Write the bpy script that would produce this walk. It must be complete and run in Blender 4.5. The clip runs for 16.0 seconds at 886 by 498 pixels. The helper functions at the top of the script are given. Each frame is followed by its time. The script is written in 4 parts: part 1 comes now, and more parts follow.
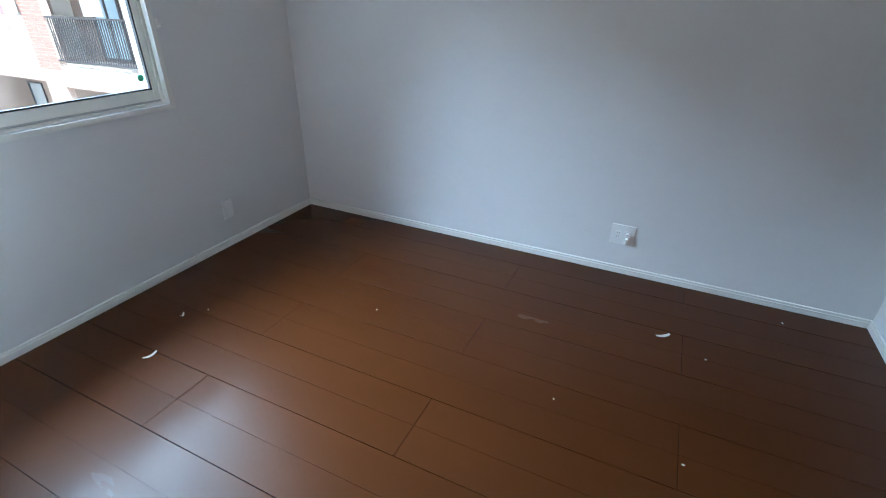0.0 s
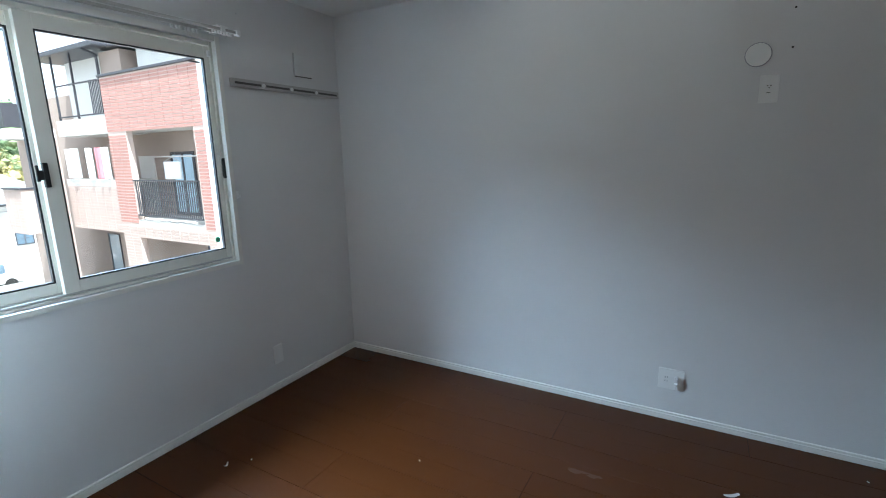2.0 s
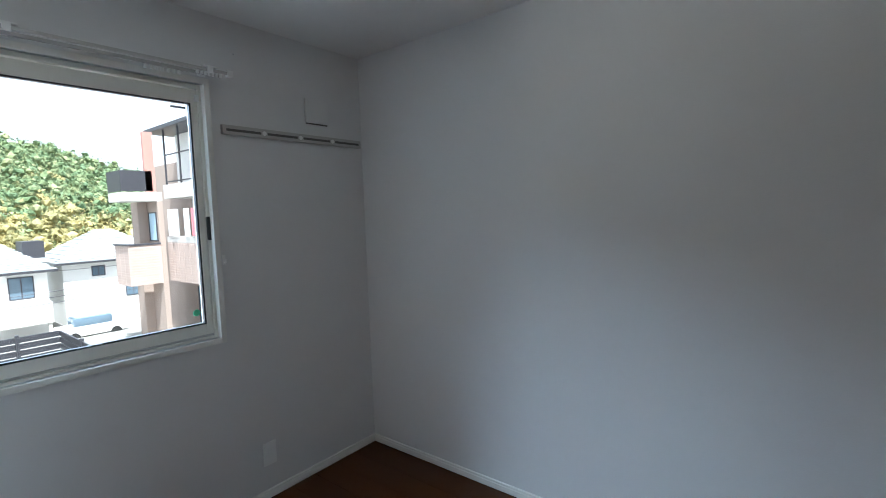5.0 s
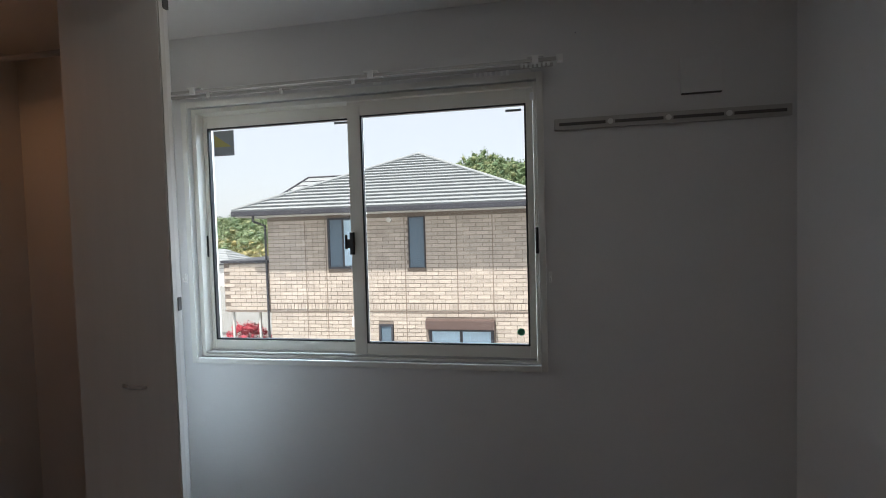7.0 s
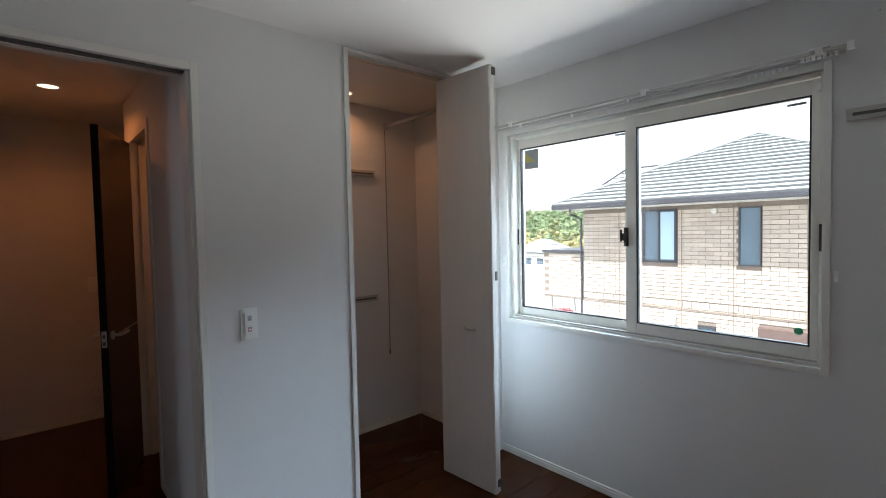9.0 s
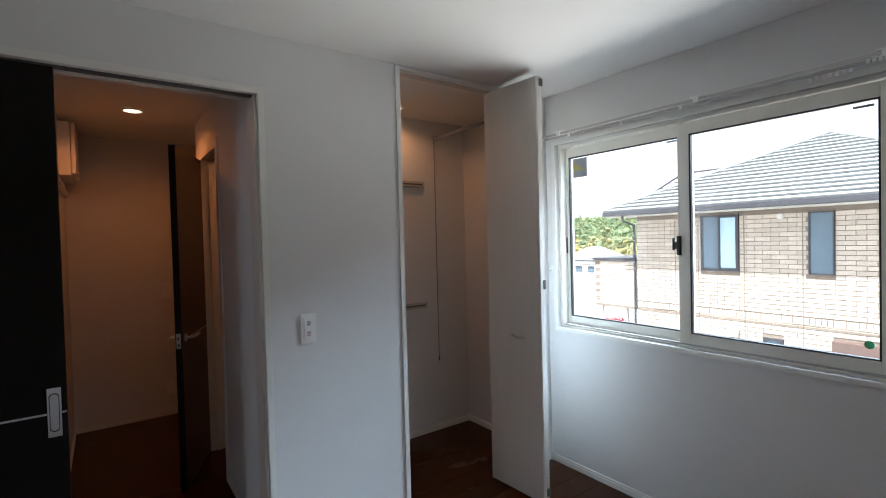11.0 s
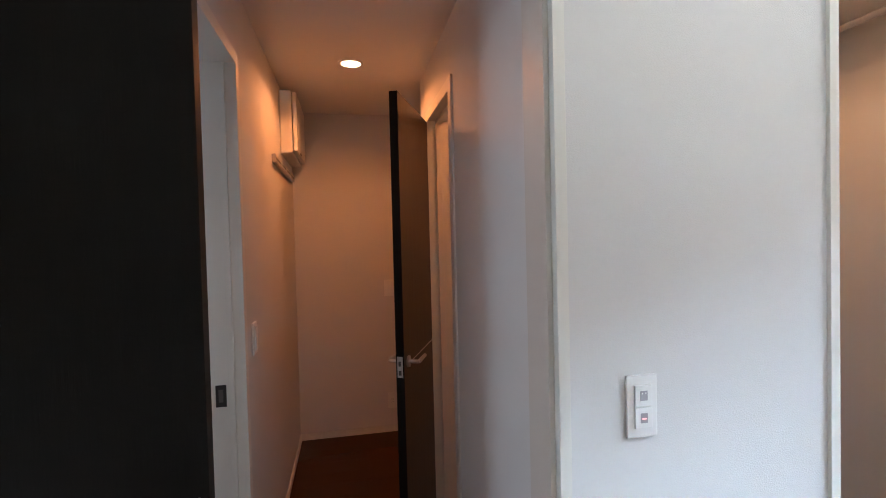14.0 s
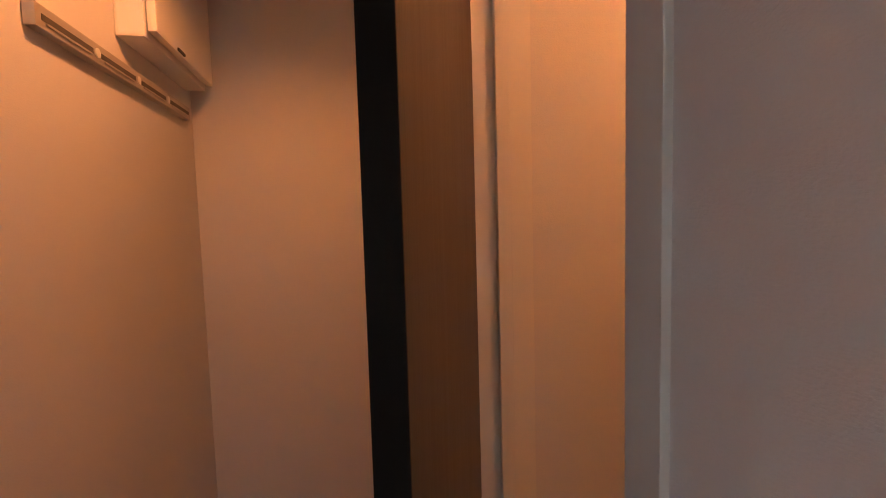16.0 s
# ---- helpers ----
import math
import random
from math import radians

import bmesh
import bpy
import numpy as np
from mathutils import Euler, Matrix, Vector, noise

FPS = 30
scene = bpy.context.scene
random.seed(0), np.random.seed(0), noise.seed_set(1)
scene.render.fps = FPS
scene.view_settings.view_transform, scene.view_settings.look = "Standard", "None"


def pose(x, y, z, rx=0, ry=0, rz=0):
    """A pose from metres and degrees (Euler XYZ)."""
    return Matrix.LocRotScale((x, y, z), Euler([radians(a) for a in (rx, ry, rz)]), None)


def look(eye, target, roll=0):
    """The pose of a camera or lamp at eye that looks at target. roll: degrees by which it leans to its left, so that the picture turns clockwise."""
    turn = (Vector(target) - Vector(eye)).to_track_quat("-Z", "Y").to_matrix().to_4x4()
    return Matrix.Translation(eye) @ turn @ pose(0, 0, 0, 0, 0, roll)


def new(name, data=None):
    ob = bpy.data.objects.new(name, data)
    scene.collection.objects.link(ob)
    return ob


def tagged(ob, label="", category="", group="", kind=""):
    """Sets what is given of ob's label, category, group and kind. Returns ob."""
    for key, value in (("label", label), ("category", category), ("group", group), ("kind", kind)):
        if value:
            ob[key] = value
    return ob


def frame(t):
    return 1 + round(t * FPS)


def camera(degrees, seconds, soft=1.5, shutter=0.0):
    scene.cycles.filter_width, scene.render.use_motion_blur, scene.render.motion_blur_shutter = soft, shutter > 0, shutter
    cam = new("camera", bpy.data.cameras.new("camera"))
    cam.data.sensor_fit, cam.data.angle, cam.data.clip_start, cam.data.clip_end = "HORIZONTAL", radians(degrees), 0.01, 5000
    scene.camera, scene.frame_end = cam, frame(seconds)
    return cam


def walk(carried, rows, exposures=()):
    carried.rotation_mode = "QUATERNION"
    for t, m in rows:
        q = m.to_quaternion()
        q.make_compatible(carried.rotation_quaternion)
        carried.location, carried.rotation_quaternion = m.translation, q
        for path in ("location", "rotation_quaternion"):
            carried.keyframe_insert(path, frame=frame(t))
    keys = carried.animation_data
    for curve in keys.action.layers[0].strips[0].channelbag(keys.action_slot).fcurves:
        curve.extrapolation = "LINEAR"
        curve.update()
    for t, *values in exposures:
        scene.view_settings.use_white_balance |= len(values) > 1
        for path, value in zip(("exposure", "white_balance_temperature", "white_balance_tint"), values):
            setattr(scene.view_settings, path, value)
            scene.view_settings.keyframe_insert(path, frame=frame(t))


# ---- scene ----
cam = camera(86.8, 16.0, soft=1.0)
PATH = [
    (0, (-2.571, -2.318, 1.392), (-0.972, -1.573, 0.451), 1.0),
    (0.5, (-2.572, -2.322, 1.385), (-0.99, -1.559, 0.427), 1.0),
    (1, (-2.585, -2.321, 1.404), (-0.97, -1.506, 0.551), 0.6),
    (1.5, (-2.625, -2.317, 1.443), (-0.961, -1.41, 0.805), -0.6),
    (2, (-2.654, -2.326, 1.481), (-0.951, -1.359, 1.076), -1.3),
    (2.5, (-2.66, -2.333, 1.493), (-0.951, -1.334, 1.203), -1.7),
    (3, (-2.66, -2.338, 1.495), (-0.948, -1.328, 1.269), -1.6),
    (5.5, (-1.708, -2.154, 1.461), (-0.317, -0.723, 1.333), -1.8),
    (6, (-1.415, -2.113, 1.493), (-0.452, -0.363, 1.383), -2.2),
    (6.5, (-1.134, -2.073, 1.488), (-0.846, -0.095, 1.402), -2.1),
    (7, (-0.984, -1.968, 1.47), (-1.35, -0.003, 1.393), -1.6),
    (7.5, (-0.844, -1.96, 1.494), (-1.774, -0.192, 1.398), -1.6),
    (8, (-0.65, -2.061, 1.484), (-1.924, -0.521, 1.403), -1.2),
    (8.5, (-0.592, -2.209, 1.486), (-2.026, -0.817, 1.416), -1.0),
    (9, (-0.564, -2.345, 1.481), (-2.057, -1.016, 1.401), -1.2),
    (11.5, (-0.519, -2.407, 1.491), (-2.224, -1.363, 1.469), -1.1),
    (12, (-0.559, -2.444, 1.481), (-2.368, -1.591, 1.459), -0.7),
    (12.5, (-0.68, -2.466, 1.479), (-2.554, -1.768, 1.441), -0.5),
    (13, (-0.96, -2.367, 1.471), (-2.883, -1.819, 1.418), -0.5),
    (13.5, (-1.301, -2.305, 1.464), (-3.261, -1.907, 1.41), -0.7),
    (14, (-1.728, -2.251, 1.468), (-3.687, -1.851, 1.42), -1.4),
    (14.5, (-2.167, -2.172, 1.473), (-4.134, -1.816, 1.419), -2.0),
    (15, (-2.568, -2.155, 1.455), (-4.55, -1.884, 1.437), -2.4),
    (15.5, (-2.951, -2.113, 1.455), (-4.927, -1.814, 1.432), -1.5),
    (16, (-3.305, -2.078, 1.527), (-5.250, -1.666, 1.372), -1.6),
]
EXPOSURES = [(0, 2.50, 5500, 5), (1, 2.30, 5550, 5), (2.5, 1.95, 5700, 4), (5.5, 1.60, 5800, 7), (6.2, 1.15, 6000, 9), (7, 0.72, 6400, 12), (8, 1.15, 6250, 10), (9, 1.65, 6150, 10), (11.5, 1.88, 6150, 10), (12, 2.30, 6200, 10), (12.5, 2.72, 6200, 10), (13.5, 3.22, 6150, 10), (14.5, 3.38, 6100, 10), (16, 3.60, 6350, 10)]
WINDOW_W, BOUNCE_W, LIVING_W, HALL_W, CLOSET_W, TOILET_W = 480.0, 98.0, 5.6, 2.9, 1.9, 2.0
walk(cam, [(t, look(eye, target, roll)) for t, eye, target, roll in PATH], EXPOSURES)

# ---- world, sun and lamps ----
world = bpy.data.worlds.new("sky")
scene.world = world
world.use_nodes = True
SUN_EL, SUN_AZ = radians(65), radians(200)
sky = world.node_tree.nodes.new("ShaderNodeTexSky")
sky.sky_type, sky.sun_disc, sky.sun_elevation, sky.sun_rotation = "NISHITA", False, SUN_EL, SUN_AZ
sky.dust_density = 3.0
# summer haze whitens the sky
haze = world.node_tree.nodes.new("ShaderNodeMix")
haze.data_type = "RGBA"
haze.inputs[0].default_value, haze.inputs[7].default_value = 0.75, (5.0, 5.05, 5.1, 1)
world.node_tree.links.new(sky.outputs[0], haze.inputs[6])
world.node_tree.links.new(haze.outputs[2], world.node_tree.nodes["Background"].inputs[0])
world.node_tree.nodes["Background"].inputs[1].default_value = 0.135


def lamp(name, kind, m, energy, colour, size=0.1, size_y=None, spot=None):
    d = bpy.data.lights.new(name, kind)
    d.energy, d.color = energy, colour
    if kind == "SUN":
        d.angle = size
    elif kind == "AREA":
        d.size = size
        if size_y:
            d.shape, d.size_y = "RECTANGLE", size_y
    else:
        d.shadow_soft_size = size
        if spot:
            d.spot_size, d.spot_blend = radians(spot), 0.5
    ob = new(name, d)
    ob.matrix_world = m
    return ob


sun_from = Vector((math.sin(SUN_AZ) * math.cos(SUN_EL), math.cos(SUN_AZ) * math.cos(SUN_EL), math.sin(SUN_EL)))
lamp("sun", "SUN", look(sun_from * 50, (0, 0, 0)), 5.0, (1.0, 0.95, 0.88), radians(0.5))
# added area lamp above the bedroom window that strengthens the sky's light indoors
lamp("window_sky_fill", "AREA", look((-1.75, 2.7, 4.15), (-1.75, 0.0, 1.5)), WINDOW_W, (0.65, 0.83, 1.0), 5.0, 2.5)
# added area lamp for daylight the sunlit ground throws up through the same window
lamp("ground_bounce_fill", "AREA", look((-1.75, 3.4, -0.75), (-1.75, 0.0, 1.45)), BOUNCE_W, (0.98, 0.96, 0.90), 5.0, 1.6)
# added lamp inside the living room, where no window is built, for its daylight
lamp("living_day_fill", "AREA", look((-4.7, -6.85, 1.4), (-3.1, -2.0, 1.2)), LIVING_W, (0.78, 0.88, 1.0), 1.2, 1.8)
WARM = (1.0, 0.31, 0.085)
lamp("hall_downlight_lamp", "SPOT", pose(-4.26, -2.205, 2.385), HALL_W, WARM, 0.04, spot=165)
lamp("closet_downlight_lamp", "SPOT", pose(-3.32, -0.74, 2.385), CLOSET_W, (1.0, 0.45, 0.19), 0.04, spot=165)
lamp("toilet_downlight_lamp", "SPOT", pose(-3.75, -1.2, 2.385), TOILET_W, WARM, 0.04, spot=165)


# ---- materials ----
def mat(name, c, rough=0.6, metal=0.0, var=0.12, scale=6.0, bump=0.0, bump_scale=120.0, stretch=(1, 1, 1), rand=0.0, island=False, spec=0.5, rvar=0.06):
    m = bpy.data.materials.new(name)
    m.use_nodes = True
    nt = m.node_tree
    b = nt.nodes["Principled BSDF"]
    b.inputs["Roughness"].default_value, b.inputs["Metallic"].default_value = rough, metal
    b.inputs["Specular IOR Level"].default_value = spec
    tc = nt.nodes.new("ShaderNodeTexCoord")
    mp = nt.nodes.new("ShaderNodeMapping")
    mp.inputs["Scale"].default_value = stretch
    geo = nt.nodes.new("ShaderNodeNewGeometry")
    nt.links.new(geo.outputs["Position"], mp.inputs["Vector"])
    n1 = nt.nodes.new("ShaderNodeTexNoise")
    n1.inputs["Scale"].default_value, n1.inputs["Detail"].default_value = scale, 6
    nt.links.new(mp.outputs[0], n1.inputs["Vector"])
    ramp = nt.nodes.new("ShaderNodeMix")
    ramp.data_type = "RGBA"
    lo = tuple(x * (1 - var) for x in c)
    hi = tuple(min(1, x * (1 + var)) for x in c)
    ramp.inputs[6].default_value, ramp.inputs[7].default_value = (*lo, 1), (*hi, 1)
    nt.links.new(n1.outputs[0], ramp.inputs[0])
    out = ramp.outputs[2]
    if rand:
        hsv = nt.nodes.new("ShaderNodeHueSaturation")
        mr = nt.nodes.new("ShaderNodeMapRange")
        mr.inputs[3].default_value, mr.inputs[4].default_value = 1 - rand, 1 + rand
        if island:
            nt.links.new(geo.outputs["Random Per Island"], mr.inputs[0])
        else:
            oi = nt.nodes.new("ShaderNodeObjectInfo")
            nt.links.new(oi.outputs["Random"], mr.inputs[0])
        nt.links.new(mr.outputs[0], hsv.inputs["Value"])
        nt.links.new(out, hsv.inputs["Color"])
        out = hsv.outputs[0]
    nt.links.new(out, b.inputs["Base Color"])
    if bump:
        n2 = nt.nodes.new("ShaderNodeTexNoise")
        n2.inputs["Scale"].default_value, n2.inputs["Detail"].default_value = bump_scale, 4
        nt.links.new(mp.outputs[0], n2.inputs["Vector"])
        bp = nt.nodes.new("ShaderNodeBump")
        bp.inputs["Strength"].default_value, bp.inputs["Distance"].default_value = bump, 0.002
        nt.links.new(n2.outputs[0], bp.inputs["Height"])
        nt.links.new(bp.outputs[0], b.inputs["Normal"])
    rr = nt.nodes.new("ShaderNodeMapRange")
    rr.inputs[3].default_value, rr.inputs[4].default_value = max(0.02, rough - rvar), min(1, rough + rvar)
    nt.links.new(n1.outputs[0], rr.inputs[0])
    nt.links.new(rr.outputs[0], b.inputs["Roughness"])
    return m


def glow(name, c, strength):
    m = bpy.data.materials.new(name)
    m.use_nodes = True
    b = m.node_tree.nodes["Principled BSDF"]
    b.inputs["Emission Color"].default_value, b.inputs["Emission Strength"].default_value = (*c, 1), strength
    return m


def glass_mat(name):
    m = bpy.data.materials.new(name)
    m.use_nodes = True
    nt = m.node_tree
    tr, gl, mx = nt.nodes.new("ShaderNodeBsdfTransparent"), nt.nodes.new("ShaderNodeBsdfGlossy"), nt.nodes.new("ShaderNodeMixShader")
    tr.inputs[0].default_value = (0.95, 0.97, 0.97, 1)
    gl.inputs["Roughness"].default_value = 0.01
    fr = nt.nodes.new("ShaderNodeFresnel")
    fr.inputs[0].default_value = 1.3
    nt.links.new(fr.outputs[0], mx.inputs[0])
    nt.links.new(tr.outputs[0], mx.inputs[1])
    nt.links.new(gl.outputs[0], mx.inputs[2])
    nt.links.new(mx.outputs[0], nt.nodes["Material Output"].inputs[0])
    return m


WALLPAPER = mat("white_vinyl_wallpaper", (0.75, 0.745, 0.735), 0.75, var=0.03, scale=3, bump=0.4, bump_scale=230, stretch=(1, 1, 1.8), spec=0.25)
CEILPAPER = mat("white_ceiling_paper", (0.80, 0.79, 0.77), 0.8, var=0.02, scale=3, bump=0.25, bump_scale=140, spec=0.2)
TRIM = mat("white_trim_film", (0.80, 0.79, 0.74), 0.42, var=0.03, scale=8, bump=0.05, bump_scale=60)
JAMB = mat("grey_white_jamb_film", (0.66, 0.62, 0.57), 0.45, var=0.04, scale=9, stretch=(1, 1, 0.1))
SASH = mat("cream_window_frame", (0.80, 0.78, 0.71), 0.38, var=0.03, scale=10)
GASKET = mat("black_rubber", (0.015, 0.015, 0.018), 0.6)
PLASTIC = mat("white_plastic", (0.86, 0.86, 0.84), 0.35, var=0.02)
SLOTGREY = mat("shadow_grey_plastic", (0.10, 0.095, 0.09), 0.6)
PANELGREY = mat("grey_switch_window", (0.40, 0.40, 0.43), 0.4, var=0.05)
BLACKP = mat("black_plastic", (0.02, 0.02, 0.02), 0.4)
FLOORM = mat("brown_laminate", (0.062, 0.0185, 0.0045), 0.27, var=0.14, scale=1.6, stretch=(2.5, 0.8, 1), rand=0.06, spec=0.19, rvar=0.01)
FLOORBED = mat("dark_joint", (0.02, 0.012, 0.008), 0.8)
BLACKDOOR = mat("dark_brown_door_film", (0.0085, 0.0075, 0.0065), 0.5, spec=0.12, var=0.35, scale=14, bump=0.12, bump_scale=60, stretch=(4, 4, 0.25))
BROWNDOOR = mat("dark_walnut_film", (0.040, 0.020, 0.011), 0.42, var=0.3, scale=14, bump=0.1, bump_scale=60, stretch=(4, 4, 0.25))
DOORWHITE = mat("white_wood_grain_film", (0.74, 0.71, 0.67), 0.45, var=0.05, scale=10, stretch=(3, 3, 0.2), bump=0.06, bump_scale=50)
METAL = mat("brushed_metal", (0.62, 0.61, 0.60), 0.32, 1.0, var=0.06, scale=30)
RAILM = mat("white_rail_metal", (0.50, 0.485, 0.46), 0.35, 0.2, var=0.04)
STICKG = mat("grey_sticker", (0.28, 0.30, 0.32), 0.6)
STICKY = mat("yellow_sticker", (0.42, 0.37, 0.12), 0.6)
STICKGR = mat("green_sticker", (0.10, 0.65, 0.36), 0.6)
GLASS = glass_mat("clear_glass")
REDGLOW = glow("red_pilot_light", (1, 0.15, 0.1), 0.4)
HALLGLOW = glow("warm_lamp_glow", (1, 0.70, 0.40), 1.3)
DARKCAB = mat("dark_cabinet", (0.018, 0.014, 0.012), 0.4, var=0.3, stretch=(4, 4, 0.3))
STEEL = mat("stainless_steel", (0.55, 0.55, 0.55), 0.3, 1.0)
KPANEL = mat("white_kitchen_panel", (0.70, 0.72, 0.74), 0.25, var=0.02)
# outdoors
BRICK = mat("beige_brick_tile", (0.50, 0.43, 0.365), 0.85, var=0.15, scale=4, bump=0.2, bump_scale=60, rand=0.12)
BRICKI = mat("beige_brick_tile_mass", (0.50, 0.43, 0.365), 0.85, var=0.15, scale=4, bump=0.2, bump_scale=60, rand=0.12, island=True)
MORTAR = mat("mortar", (0.22, 0.18, 0.15), 0.9, var=0.1)
REDBRICK = mat("red_brown_tile", (0.42, 0.22, 0.185), 0.8, var=0.10, scale=3, rand=0.05, island=True)
REDMORTAR = mat("pale_joint", (0.55, 0.44, 0.39), 0.9)
PALETILE = mat("pale_pink_tile", (0.47, 0.37, 0.325), 0.8, var=0.1, rand=0.05, island=True)
ROOFT = mat("grey_slate_tile", (0.27, 0.285, 0.29), 0.7, var=0.14, scale=3, rand=0.1, island=True)
DARKTRIM = mat("dark_grey_aluminium", (0.055, 0.055, 0.065), 0.45, 0.2)
WHITEWALL = mat("white_render", (0.74, 0.73, 0.71), 0.85, var=0.05, scale=1.5, bump=0.2, bump_scale=30)
# brown render, its colour darkened for the shade in the balcony recesses
SHADEBROWN = mat("shade_brown_render", (0.36, 0.285, 0.245), 0.85, var=0.06, scale=1.5)
CONC = mat("concrete_slab", (0.60, 0.58, 0.55), 0.85, var=0.1, scale=2)
GROUND = mat("pale_ground", (0.24, 0.235, 0.22), 0.9, var=0.2, scale=0.6)
ASPHALT = mat("asphalt", (0.07, 0.07, 0.07), 0.9, var=0.2, scale=2)
BARK = mat("bark", (0.10, 0.07, 0.05), 0.9, var=0.3, scale=8)
WINBLUE = mat("dark_window_glass", (0.12, 0.17, 0.22), 0.08, var=0.2, scale=1.2)
CURTAIN = mat("pale_blue_curtain", (0.45, 0.60, 0.72), 0.9, var=0.2, scale=5, stretch=(6, 6, 0.5))
CLOTHW = mat("white_laundry", (0.80, 0.80, 0.80), 0.9, var=0.05)
CLOTHR = mat("red_patterned_laundry", (0.62, 0.22, 0.25), 0.9, var=0.5, scale=14)
REDLEAF = mat("red_leaves", (0.40, 0.05, 0.07), 0.8, var=0.4, scale=3, rand=0.4, island=True)


def foliage(name, c1, c2, c3):
    m = mat(name, c1, 0.75, var=0.3, scale=1.4, rand=0.18, island=True, bump=0.6, bump_scale=2.5)
    nt = m.node_tree
    geo = nt.nodes.new("ShaderNodeNewGeometry")
    cr = nt.nodes.new("ShaderNodeValToRGB")
    cr.color_ramp.elements[0].color, cr.color_ramp.elements[1].color = (*c1, 1), (*c3, 1)
    cr.color_ramp.elements.new(0.55).color = (*c2, 1)
    nt.links.new(geo.outputs["Random Per Island"], cr.inputs[0])
    mul = nt.nodes.new("ShaderNodeMix")
    mul.data_type, mul.blend_type = "RGBA", "MIX"
    mul.inputs[0].default_value = 0.7
    b = nt.nodes["Principled BSDF"]
    src = b.inputs["Base Color"].links[0].from_socket
    nt.links.new(src, mul.inputs[6])
    nt.links.new(cr.outputs[0], mul.inputs[7])
    nt.links.new(mul.outputs[2], b.inputs["Base Color"])
    return m


LEAF = foliage("woodland_leaves", (0.08, 0.14, 0.065), (0.16, 0.21, 0.095), (0.30, 0.29, 0.14))
LEAFY = foliage("yellow_woodland_leaves", (0.17, 0.17, 0.07), (0.33, 0.28, 0.115), (0.50, 0.40, 0.16))


# ---- building blocks ----
def cube(bm, x0, x1, y0, y1, z0, z1, bevel=0.0):
    vs = [bm.verts.new((x, y, z)) for x in (x0, x1) for y in (y0, y1) for z in (z0, z1)]
    fs = [bm.faces.new([vs[i] for i in f]) for f in ((0, 1, 3, 2), (4, 6, 7, 5), (0, 4, 5, 1), (2, 3, 7, 6), (0, 2, 6, 4), (1, 5, 7, 3))]
    if bevel:
        es = list({e for f in fs for e in f.edges})
        bmesh.ops.bevel(bm, geom=es, offset=bevel, segments=2, profile=0.7, affect="EDGES")
    return bm


def B(*boxes, bevel=0.0):
    bm = bmesh.new()
    for b in boxes:
        cube(bm, *b, bevel=bevel)
    return bm


def rod(bm, a, b, r, seg=10, r2=None):
    a, b = Vector(a), Vector(b)
    q = (b - a).to_track_quat("Z", "Y").to_matrix()
    r2 = r if r2 is None else r2
    ra = [bm.verts.new(a + q @ Vector((math.cos(2 * math.pi * i / seg) * r, math.sin(2 * math.pi * i / seg) * r, 0))) for i in range(seg)]
    rb = [bm.verts.new(b + q @ Vector((math.cos(2 * math.pi * i / seg) * r2, math.sin(2 * math.pi * i / seg) * r2, 0))) for i in range(seg)]
    for i in range(seg):
        bm.faces.new((ra[i], ra[(i + 1) % seg], rb[(i + 1) % seg], rb[i]))
    bm.faces.new(ra[::-1])
    bm.faces.new(rb)
    return bm


def tube(points, r, seg=10):
    bm = bmesh.new()
    for a, b in zip(points, points[1:]):
        rod(bm, a, b, r, seg)
    return bm


def mesh(name, bm, m, smooth=False):
    bmesh.ops.recalc_face_normals(bm, faces=bm.faces)
    me = bpy.data.meshes.new(name)
    bm.to_mesh(me)
    bm.free()
    me.materials.append(m)
    if smooth:
        for p in me.polygons:
            p.use_smooth = True
    return me


def part(name, bm, m, parent, label="", smooth=False):
    ob = new(name, mesh(name, bm, m, smooth))
    ob.parent = parent
    base = parent["base"] if "base" in parent else (0.0, 0.0, 0.0)
    ob["base"] = tuple(base)
    ob.data.transform(Matrix.Translation(-Vector(base)))
    if label:
        tagged(ob, label)
    return ob


def thing(name, base, label, category, group="", kind=""):
    ob = new(name)
    ob.location = base
    ob["base"] = tuple(float(v) for v in base)
    ob.empty_display_size = 0.1
    return tagged(ob, label, category, group, kind)


def struct(name, bm, m, label=""):
    return tagged(new(name, mesh(name, bm, m)), label, kind="structure")


# ---- the rooms ----
XW, YS, H, T = -2.63, -3.43, 2.40, 0.12
HN, HS, XE = -1.80, -2.625, -5.29          # hall north and south walls, end wall
WX0, WX1, WZ0, WZ1 = -2.55, -0.945, 0.90, 2.075
CX, CY0, CY1 = -3.51, -1.12, -0.37          # closet back wall, opening

floor = struct("floor", B((-5.4, 0.12, -7.0, 0.1, -0.15, -0.012)), FLOORBED, "brown laminate floor boards")
struct("ceiling", B((-6.0, 0.12, -7.0, 0.15, H, H + 0.12)), CEILPAPER)
struct("wall_east", B((0, 0.15, YS - 0.12, 0.15, -0.15, H)), WALLPAPER)
struct("wall_south", B((XW, 0, YS - 0.12, YS, -0.15, H)), WALLPAPER)
struct("wall_north", B((-3.63, WX0, 0, 0.15, -0.15, H), (WX1, 0, 0, 0.15, -0.15, H), (WX0, WX1, 0, 0.15, -0.15, WZ0), (WX0, WX1, 0, 0.15, WZ1, H)), WALLPAPER)
OY0, OY1, OZ = -3.285, -1.828, 2.140         # sliding door recess and hall opening
